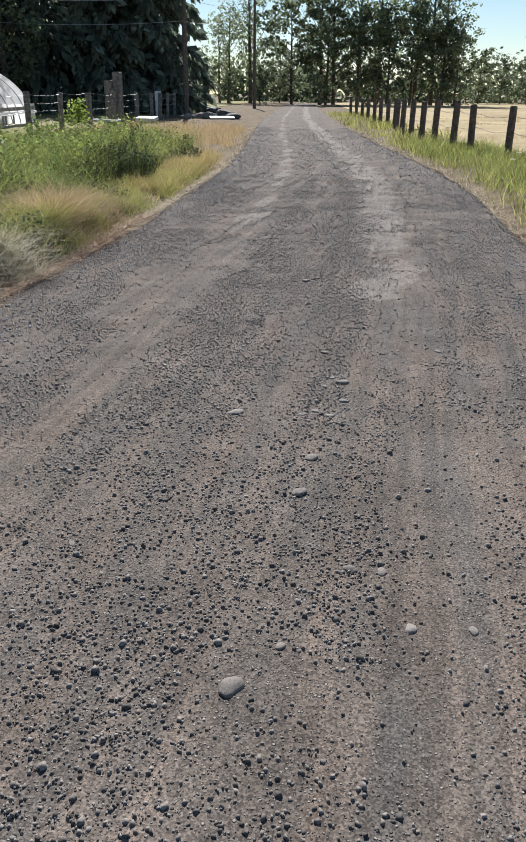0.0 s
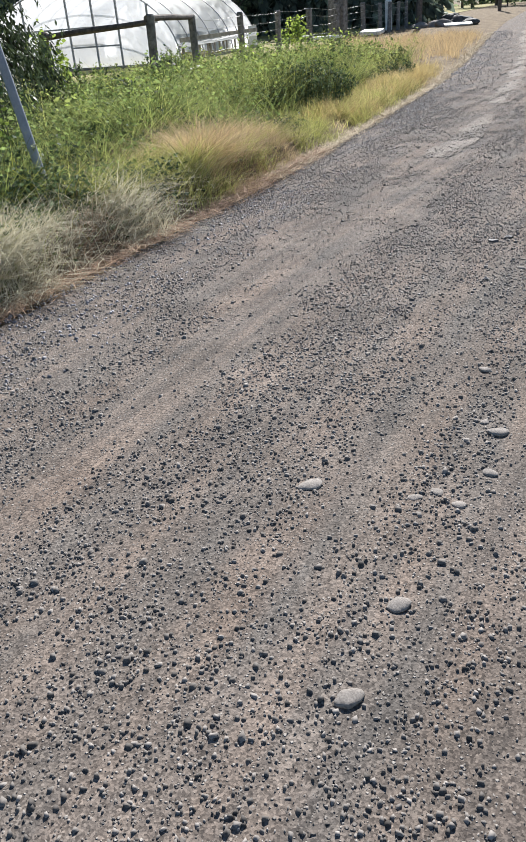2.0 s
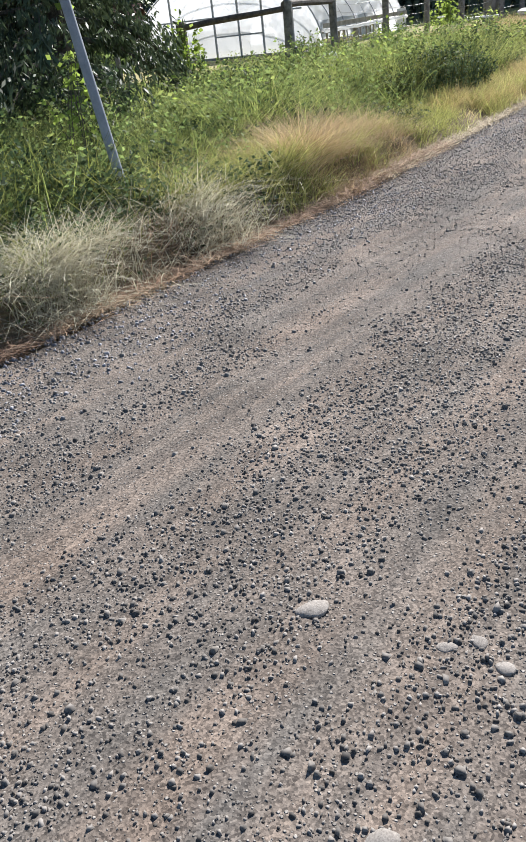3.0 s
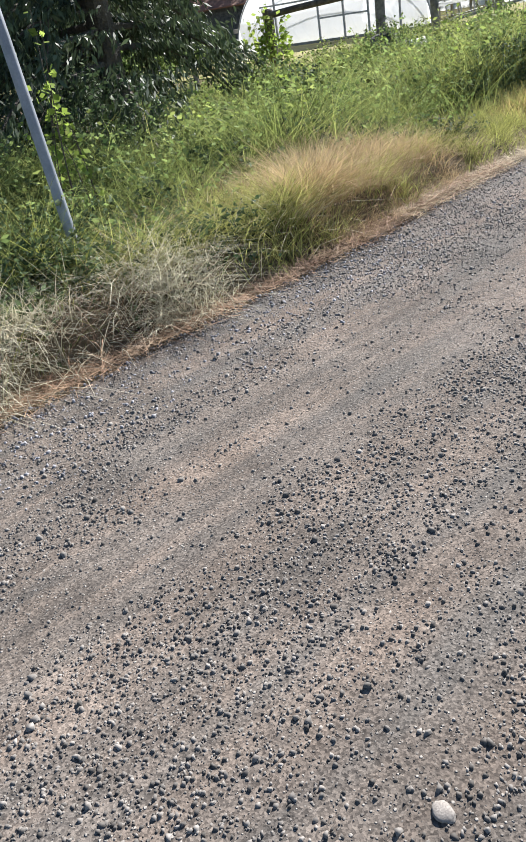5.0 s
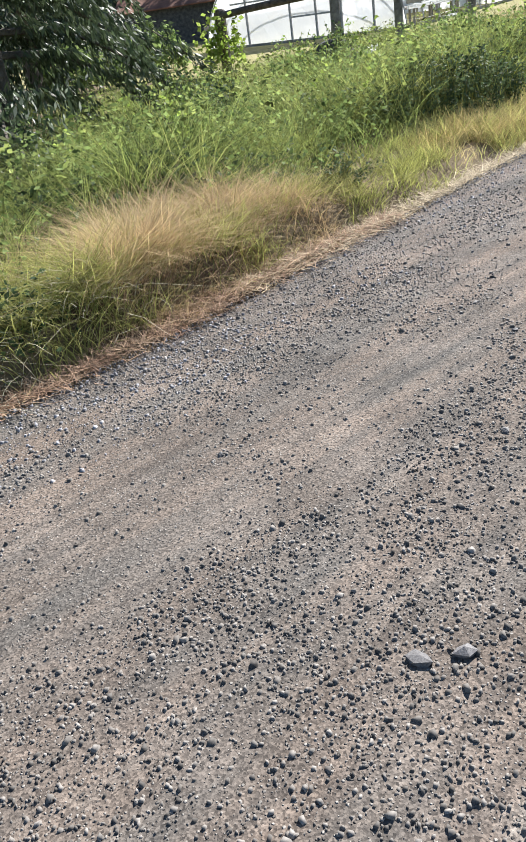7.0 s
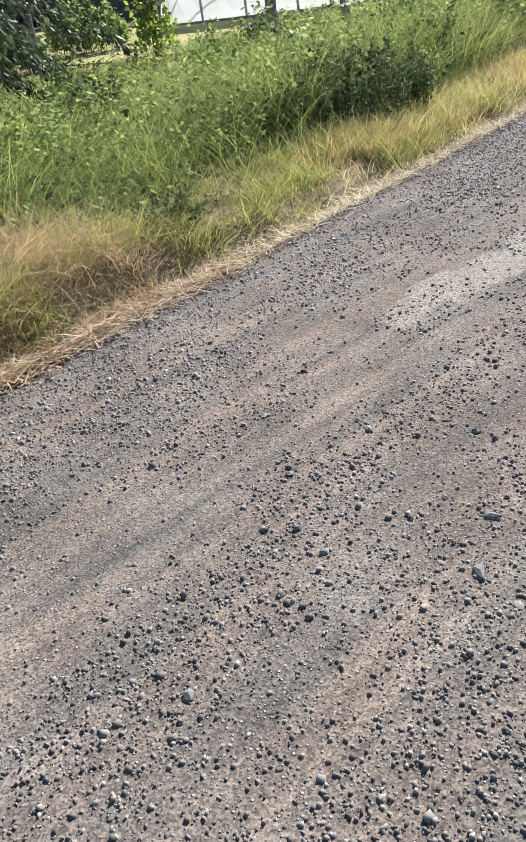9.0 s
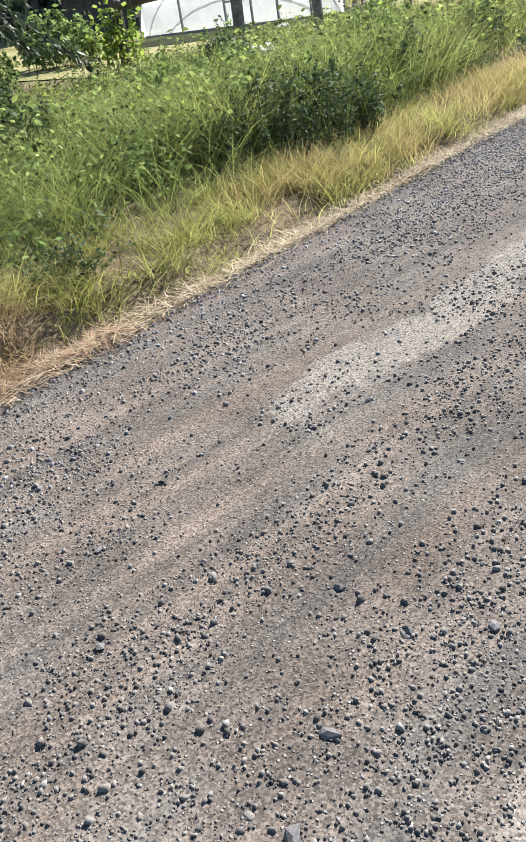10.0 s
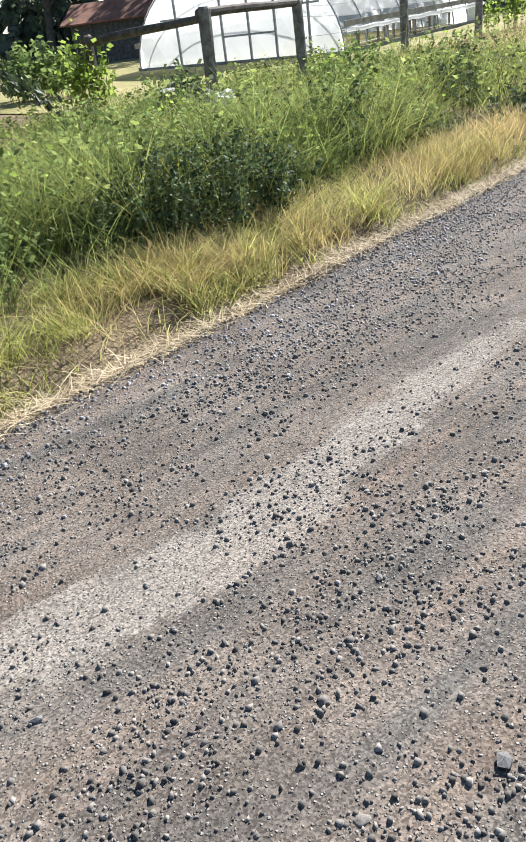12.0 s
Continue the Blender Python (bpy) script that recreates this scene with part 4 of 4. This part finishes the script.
ARCH = [arch(k / 28) for k in range(29)]
cover = [p for p in ARCH if p[1] >= HIP * 0.99]
bm = bmesh.new()
rows = []
for j in range(17):
    y = LENGTH * j / 16
    rows.append([bm.verts.new((x, y, z + 0.03 - 0.035 * math.sin(math.pi * (j % 4) / 4) * (1 if 0 < j < 16 else 0))) for x, z in cover])
for a, b in zip(rows, rows[1:]):
    for k in range(len(cover) - 1):
        bm.faces.new((a[k], a[k + 1], b[k + 1], b[k]))
part("roof_film", bm, M_SHEET, house, "shiny taut white film", smooth=True)
for y, name in ((0.0, "end_wall"), (LENGTH, "end_wall")):
    bm = bmesh.new()
    cols = [[bm.verts.new((x, y + 0.02 * math.sin(x * 5 + z * f * 4), z * f)) for f in (0, 0.25, 0.5, 0.75, 1)] for x, z in ARCH]
    for a, b in zip(cols, cols[1:]):
        for k in range(4):
            bm.faces.new((a[k], a[k + 1], b[k + 1], b[k]))
    bmesh.ops.remove_doubles(bm, verts=bm.verts, dist=1e-4)
    part(name, bm, M_SHEET, house, "cloudy film stretched over the end")
for j in range(9):
    bm = bmesh.new()
    y = LENGTH * j / 8
    tube(bm, [(x * 0.995, y + (-0.03 if j == 0 else 0), z * 0.995) for x, z in ARCH], 0.024, 6)
    part("hoop", bm, M_STEEL, house)
for x in (-1.05, -2.15, -3.05, -4.0, -5.7):
    bm = bmesh.new()
    zt = np.interp(-x, [-p[0] for p in ARCH], [p[1] for p in ARCH])
    beam(bm, (x, -0.05, 0), (x, -0.05, float(zt)), 0.06, 0.05, (0, 1, 0))
    part("stud", bm, M_STEEL, house)
for z, x0, x1 in ((1.45, -6.3, -0.7), (0.85, -4.0, -2.15)):
    bm = bmesh.new()
    beam(bm, (x0, -0.055, z), (x1, -0.055, z), 0.05, 0.05)
    part("cross_bar", bm, M_STEEL, house)
for z, h, nm in ((HIP, 0.14, "hip_board"), (0.12, 0.24, "base_board")):
    for x in (0.03, -WIDTH - 0.03):
        bm = bmesh.new()
        beam(bm, (x, -0.05, z), (x, LENGTH + 0.05, z), 0.04, h)
        part(nm, bm, M_BOARD, house)
bm = bmesh.new()
beam(bm, (-WIDTH, -0.08, 0.1), (0, -0.08, 0.1), 0.05, 0.22)
part("sill_board", bm, M_BOARD, house)
bm = bmesh.new()
beam(bm, (0.02, LENGTH - 1.3, 0.6), (0.02, LENGTH, 0.6), 0.02, 0.85)
part("side_panel", bm, M_WHITE, house, "white solid panel")
bm = bmesh.new()
tube(bm, [(0.06 + 0.01 * math.sin(j), LENGTH * j / 24, HIP - 0.16 + 0.015 * math.sin(j * 2.1)) for j in range(25)], 0.06, 8)
part("rolled_curtain", bm, M_SHEET, house, "rolled up side film", smooth=True)
for y in (1.6, 3.4, 5.2, 6.8):
    bm = bmesh.new()
    beam(bm, (-0.9, y, 0.55), (-0.9, y + 1.4, 0.55), 0.9, 0.06)
    for dx in (-1.25, -0.55):
        for dy in (0.1, 1.3):
            beam(bm, (dx, y + dy, 0), (dx, y + dy, 0.55), 0.06, 0.06, (0, 1, 0))
    bench = part("plant_bench", bm, M_BOARD)
    bench.matrix_world = house.matrix_basis @ Matrix.Translation((0, 0, 0.06))
    tagged(bench, "slatted wooden bench inside the greenhouse", "bench", "greenhouse benches")

# ---- trees ----


def conifer(name, height, radius, low, seed, mat, label, limbs=70, sprays=34, leaf=0.32, bare=None, long=2.0):
    """A conifer: tapered trunk, drooping limbs in whorls, each limb hung with needle sprays. bare: (from, to, height), a side cleared of low limbs, in radians."""
    r = np.random.RandomState(seed)
    top = base(name, 0, 0, 0, label, "tree")
    bm = bmesh.new()
    tube(bm, [(0.02 * math.sin(k), 0.02 * math.cos(k), height * k / 8 - (0.3 if k == 0 else 0)) for k in range(9)], [height * 0.014 * (1 - 0.93 * k / 8) + 0.02 for k in range(9)], 9)
    part("trunk", bm, M_BARK, top)
    places, ways, bm = [], [], bmesh.new()
    for k in range(limbs):
        z = low + (height * 0.97 - low) * ((k + r.rand()) / limbs) ** 1.35
        span = radius * (1 - (z - low) / (height - low)) ** 0.75 * r.uniform(0.7, 1.12) + 0.25
        a = k * 2.4 + r.normal(0, 0.3)
        if bare and z < bare[2] and (a - bare[0]) % math.tau < bare[1] - bare[0]:
            continue
        c, s = math.cos(a), math.sin(a)
        pts = [(c * span * f, s * span * f, z + span * (0.12 * f - 0.55 * f * f)) for f in (0, 0.35, 0.7, 1.0)]
        tube(bm, pts, [0.03 + 0.006 * span, 0.025, 0.015, 0.006], 5, False)
        n = max(int(sprays * span / radius), 5)
        f = r.uniform(0.15, 1.05, n)
        spread = 0.16 * span * (1.15 - f)
        px = c * span * f - s * r.normal(0, 1, n) * spread
        py = s * span * f + c * r.normal(0, 1, n) * spread
        pz = z + span * (0.12 * f - 0.55 * f * f) - r.uniform(0, leaf * 0.8, n)
        places.append(np.stack([px, py, pz], -1))
        ways.append(np.stack([c * 0.5 + 0 * f, s * 0.5 + 0 * f, -0.75 + 0 * f], -1))
    tagged(part("limb", bm, M_BARK, top), kind="stuff")
    places, ways = np.concatenate(places), np.concatenate(ways)
    one = leaves(r, places, r.uniform(0.6, 1.2, len(places)) * leaf, long=long, way=ways)
    two = leaves(r, places + r.normal(0, leaf * 0.35, places.shape), r.uniform(0.5, 1.0, len(places)) * leaf, long=long, way=ways)
    sheet("crown", *joined(one, two), mat, top)
    return top


def broadleaf(name, height, radius, low, seed, mat, label, limbs=22, per=150, leaf=0.3, narrow=0.0):
    """A broad-leaved tree: trunk, rising limbs with twigs, and leaf clusters of uneven size with gaps between."""
    r = np.random.RandomState(seed)
    top = base(name, 0, 0, 0, label, "tree")
    bm = bmesh.new()
    sway = r.normal(0, 0.02, (9, 2)).cumsum(0) * height * 0.25
    line = [(sway[k][0], sway[k][1], height * 0.93 * k / 8 - (0.3 if k == 0 else 0)) for k in range(9)]
    tube(bm, line, [height * 0.016 * (1 - 0.9 * k / 8) + 0.015 for k in range(9)], 9)
    part("trunk", bm, M_BARK, top)
    bm, places = bmesh.new(), []
    for k in range(limbs):
        f = (k + r.rand()) / limbs
        z = low + (height * 0.92 - low) * f
        j = min(int(z / (height * 0.93) * 8), 7)
        g = z / (height * 0.93) * 8 - j
        start = np.array(line[j]) * (1 - g) + np.array(line[j + 1]) * g
        reach = radius * (0.45 + 0.75 * math.sin(math.pi * (0.15 + 0.8 * f)) ** 1.2) * r.uniform(0.55, 1.1)
        a = k * 2.4 + r.normal(0, 0.4)
        rise = reach * (r.uniform(0.5, 1.0) + narrow)
        end = start + np.array([math.cos(a) * reach, math.sin(a) * reach, rise])
        mid = start * 0.5 + end * 0.5 + np.array([0, 0, -0.08 * reach])
        tube(bm, [tuple(start), tuple(mid), tuple(end)], [0.012 * reach + 0.03, 0.03, 0.01], 5, False)
        for c in range(r.randint(3, 6)):
            s = r.uniform(0.4, 1.05)
            centre = start * (1 - s) + end * s + r.normal(0, 0.16 * radius, 3)
            n = int(per * r.uniform(0.4, 1.2) / 4)
            blob = r.normal(0, 1, (n, 3))
            blob /= np.linalg.norm(blob, axis=1)[:, None]
            places.append(centre + blob * np.array([1, 1, 0.7]) * radius * r.uniform(0.12, 0.3) * r.rand(n, 1) ** 0.5)
    tagged(part("limb", bm, M_BARK, top), kind="stuff")
    places = np.concatenate(places)
    sheet("crown", *leaves(r, places, r.uniform(0.6, 1.3, len(places)) * leaf, 0.5, 1.2), mat, top)
    return top


def stand(tree, x, y, turn=0.0, scale=1.0):
    tree.matrix_basis = Matrix.Translation((x, y, -0.05)) @ Matrix.Rotation(turn, 4, "Z") @ Matrix.Scale(scale, 4)


def again(tree, x, y, turn, scale):
    other = copy_thing(tree, Matrix.Identity(4))
    stand(other, x, y, turn, scale)
    return other


# Cedars with drooping boughs: one over the verge, one by the fence corner.
near_cedar = conifer("cedar", 11, 3.1, 0.9, 6, M_CEDAR, "large cedar with drooping boughs shading the verge", 150, 620, 0.036, (-0.38, 1.6, 3.4), 3.6)
stand(near_cedar, -7.2, 7.8)
cedar = conifer("cedar", 11, 2.9, 1.9, 5, M_CEDAR, "drooping cedar beside the fence corner", 70, 330, 0.045, None, 3.4)
stand(cedar, -13.6, 11.6)

# Dark conifers behind the greenhouse.
fir = conifer("fir", 16.5, 4.4, 0.8, 11, M_CONIFER, "tall dark fir behind the greenhouse", 84, 50, 0.47)
tagged(fir, group="dark fir row")
stand(fir, -18.6, 56.5)
fir_b = conifer("fir", 15.5, 4.8, 0.5, 12, M_CONIFER, "broad dark fir behind the greenhouse", 84, 50, 0.47)
tagged(fir_b, group="dark fir row")
stand(fir_b, -21.5, 55)
for k, (x, y) in enumerate(((-21.5, 63), (-25, 53), (-28.5, 50.5), (-24, 61), (-32, 47), (-30, 57), (-36, 43), (-41, 38), (-46, 33), (-39, 50), (-50, 26), (-54, 18))):
    again(fir if k % 2 else fir_b, x, y, k * 1.7, 0.9 + 0.05 * (k % 5))
alder = broadleaf("alder", 13, 4.2, 1.5, 21, M_DARK_LEAF, "olive green alder near the greenhouse", 26, 240, 0.24)
stand(alder, -25.5, 47.5)
again(alder, -33, 41, 1.2, 0.95)
again(alder, -41, 30, 2.2, 1.0)

# Poplars and dark maples along the far road.
poplar = broadleaf("poplar", 20, 3.6, 4.0, 31, M_POPLAR, "tall airy poplar at the end of the road", 36, 70, 0.30, 0.5)
tagged(poplar, group="far roadside trees")
stand(poplar, -26.9, 126)
poplar_b = broadleaf("poplar", 18, 3.2, 3.5, 32, M_POPLAR, "tall airy poplar at the end of the road", 32, 60, 0.30, 0.6)
tagged(poplar_b, group="far roadside trees")
stand(poplar_b, -30, 124, 0, 0.75)
maple = broadleaf("maple", 14, 4.4, 0.6, 33, M_DARK_LEAF, "dark rounded maple beyond the fence", 30, 190, 0.34)
tagged(maple, group="far roadside trees")
stand(maple, -19.0, 118)
maple_b = broadleaf("maple", 12, 3.8, 0.5, 34, M_DARK_LEAF, "dark rounded maple beyond the fence", 28, 170, 0.34)
tagged(maple_b, group="far roadside trees")
stand(maple_b, -9.3, 116)
for kind_, x, y, s in ((poplar_b, -32.5, 128, 0.7), (poplar_b, -28.5, 133, 0.72), (poplar, -15.5, 122, 0.95), (poplar_b, -13.0, 119, 1.0), (maple, -13.8, 116, 0.95), (poplar, -9.8, 121, 1.0), (poplar, -7.2, 124, 1.05), (maple_b, -5.3, 116, 1.0), (maple, -2.2, 118, 0.9), (poplar, -1.5, 121, 1.05), (poplar_b, 0.9, 120, 1.1), (poplar, 2.4, 122, 1.0), (maple_b, 2.2, 117, 0.9), (maple, 4.2, 119, 0.7), (maple_b, 9.0, 150, 0.65), (maple, 13.0, 155, 0.55), (maple_b, 17, 148, 0.65), (maple, 21.0, 150, 0.55), (maple, 15.2, 104, 0.75), (maple_b, 17, 100, 1.0), (maple_b, 26, 140, 0.8), (maple, 34, 130, 0.8), (maple_b, 44, 120, 0.9), (maple_b, -22.5, 112, 0.42), (maple_b, -26.5, 110, 0.35), (maple, -24.0, 135, 0.6), (maple, -33, 118, 0.5), (maple_b, -36, 110, 0.6)):
    again(kind_, x, y, x * 1.3 + y, s)
r = np.random.RandomState(55)
pl, fc = [], []
for k in range(60):
    x = -60 + 160 * k / 59 + r.normal(0, 1.5)
    y = 170 + r.normal(0, 6) - 0.25 * abs(x)
    blob = r.normal(0, 1, (260, 3)) * np.array([2.6, 1.6, 2.2]) + np.array([x, y, 3.2 + r.normal(0, 0.8)])
    blob[:, 2] = np.abs(blob[:, 2])
    pl.append(blob)
pl = np.concatenate(pl)
tagged(sheet("far_woods", *leaves(r, pl, r.uniform(0.5, 1.1, len(pl)), 0.4, 1.2), M_DARK_LEAF), "dark hazy woods closing the far field", "woods", kind="stuff")

# ---- utility poles and lines ----


def utility_pole(x, y, h, arm, label):
    top = base("utility_pole", x, y, -0.05, label, "pole", "utility poles")
    bm = bmesh.new()
    tube(bm, [(0, 0, -0.3), (0.02, 0, h * 0.5), (0.03, 0.01, h)], [0.17, 0.14, 0.11], 10)
    part("pole", bm, M_DARK_POST, top)
    bm = bmesh.new()
    beam(bm, (-arm, 0.16, h - 0.7), (arm, 0.16, h - 0.7), 0.10, 0.12)
    part("crossarm", bm, M_DARK_POST, top)
    for s in (-0.85, 0.85):
        bm = bmesh.new()
        tube(bm, [(s * arm, 0.16, h - 0.64), (s * arm, 0.16, h - 0.55), (s * arm, 0.16, h - 0.46)], [0.03, 0.05, 0.03], 8)
        part("insulator", bm, M_WHITE, top)
    return top


near_pole = utility_pole(-13.6, 47.4, 10.5, 0.9, "grey wooden utility pole in front of the firs")
utility_pole(-16.6, 81, 11, 1.1, "dark wooden utility pole at the road bend")


def cable(points, label):
    bm = bmesh.new()
    pts = []
    for a, b in zip(points, points[1:]):
        for k in range(12):
            s = k / 12
            pts.append((a[0] + (b[0] - a[0]) * s, a[1] + (b[1] - a[1]) * s, a[2] + (b[2] - a[2]) * s - 1.0 * 4 * s * (1 - s) * 0.6))
    pts.append(points[-1])
    tube(bm, pts, 0.014, 5)
    tagged(part("power_line", bm, M_WIRE), label, "cable", "overhead lines")


cable([(-34, 44, 6.2), (-13.6, 47.25, 5.3), (-16.6, 80.8, 9.0)], "pale overhead cable slung between the poles")
cable([(-30, 43, 7.2), (-13.6, 47.25, 6.6), (-16.6, 80.8, 9.8)], "pale overhead cable slung between the poles")

# ---- odds and ends beside the bend ----


def slab(x, y, sx, sy, sz, z, turn, mat, name, label, category, tilt=0.0):
    bm = bmesh.new()
    beam(bm, (-sx / 2, 0, 0), (sx / 2, 0, 0), sy, sz)
    round_edges(bm, min(sx, sy, sz) * 0.12)
    ob = part(name, bm, mat)
    ob.matrix_world = pose(x, y, float(ground_z(np.array(x), np.array(y))) + z, tilt, 0, turn)
    return tagged(ob, label, category)


slab(-12.4, 31.6, 1.3, 0.5, 0.10, 0.30, 15, M_WHITE, "white_board", "white board lying in the grass by the fence", "board")
slab(-11.6, 34.6, 1.0, 0.4, 0.14, 0.3, -10, M_WHITE, "white_board", "white board lying in the grass by the fence", "board", 12)
slab(-10.6, 44.5, 1.4, 0.9, 0.06, 0.12, 20, M_WHITE, "white_board", "pale flat sheet lying at the bend", "board", 4)
slab(-14.9, 46.0, 0.35, 0.25, 1.5, 0.75, 10, M_WHITE, "white_marker", "white leaning marker board by the pole", "marker", 8)
for k, (x, y, s) in enumerate(((-11.6, 45.6, 0.7), (-11.0, 46.4, 0.9), (-12.3, 46.2, 0.6), (-10.3, 46.0, 0.6), (-13.0, 45.6, 0.6), (-14.1, 56, 0.9))):
    bm = bmesh.new()
    bmesh.ops.create_icosphere(bm, subdivisions=3, radius=0.5)
    for v in bm.verts:
        v.co *= 1 + 0.5 * noise.noise(v.co * 2.2 + Vector((k * 9, 0, 0)))
        v.co.z *= 0.75
    ob = part("scrap_lump", bm, M_DUMP if k % 2 else M_STONE)
    ob.scale = (s * 1.5, s, s)
    ob.location = (x, y, s * 0.2)
    tagged(ob, "dark lump of rubble and scrap at the road bend", "rubble", "rubble at the bend")

def crumple(x, y, size, flat, mat, name, label, category, seed):
    """A crumpled heap of sheeting or a full sack, settled in the grass."""
    bm = bmesh.new()
    bmesh.ops.create_icosphere(bm, subdivisions=4, radius=0.5)
    shift = Vector((seed * 7.1, seed * 3.3, 0))
    for v in bm.verts:
        v.co *= 1 + 0.45 * noise.noise(v.co * 2.1 + shift) + 0.22 * abs(noise.noise(v.co * 6 + shift))
        v.co.z = max(v.co.z * flat, -0.3)
    ob = part(name, bm, mat)
    ob.scale = (size, size * 0.8, size)
    ob.rotation_euler = (0, 0, seed * 0.9)
    ob.location = (x, y, float(ground_z(np.array(x), np.array(y))) + 0.28 * size)
    return tagged(ob, label, category)


crumple(-8.35, 14.35, 0.75, 0.8, M_DUMP, "rubbish_bag", "full black rubbish bag half hidden in the grass", "bag", 1)
crumple(-7.85, 14.55, 0.5, 1.1, M_WHITE, "plastic_sheet", "crumpled white plastic sheet lying in the grass", "sheet", 2)

# Shed with a rusty roof beyond the fence corner.
shed = base("shed", -32.0, 29.5, 0, "low dark shed with a rust-red roof", "shed")
shed.rotation_euler = (0, 0, radians(40))
shed.scale = (0.8, 0.8, 0.72)
bm = bmesh.new()
beam(bm, (-3, 0, 1.1), (3, 0, 1.1), 4, 2.4)
part("wall", bm, M_DUMP, shed)
bm = bmesh.new()
for s in (-1, 1):
    v = [bm.verts.new(c) for c in ((-3.4, 0, 3.3), (3.4, 0, 3.3), (3.4, s * 2.5, 2.2), (-3.4, s * 2.5, 2.2), (-3.4, 0, 3.38), (3.4, 0, 3.38), (3.4, s * 2.5, 2.28), (-3.4, s * 2.5, 2.28))]
    for f in ((0, 1, 2, 3), (4, 5, 6, 7), (0, 4, 5, 1), (1, 5, 6, 2), (2, 6, 7, 3), (3, 7, 4, 0)):
        bm.faces.new([v[i] for i in f])
part("roof", bm, M_RUST, shed, "rust-red metal roof")
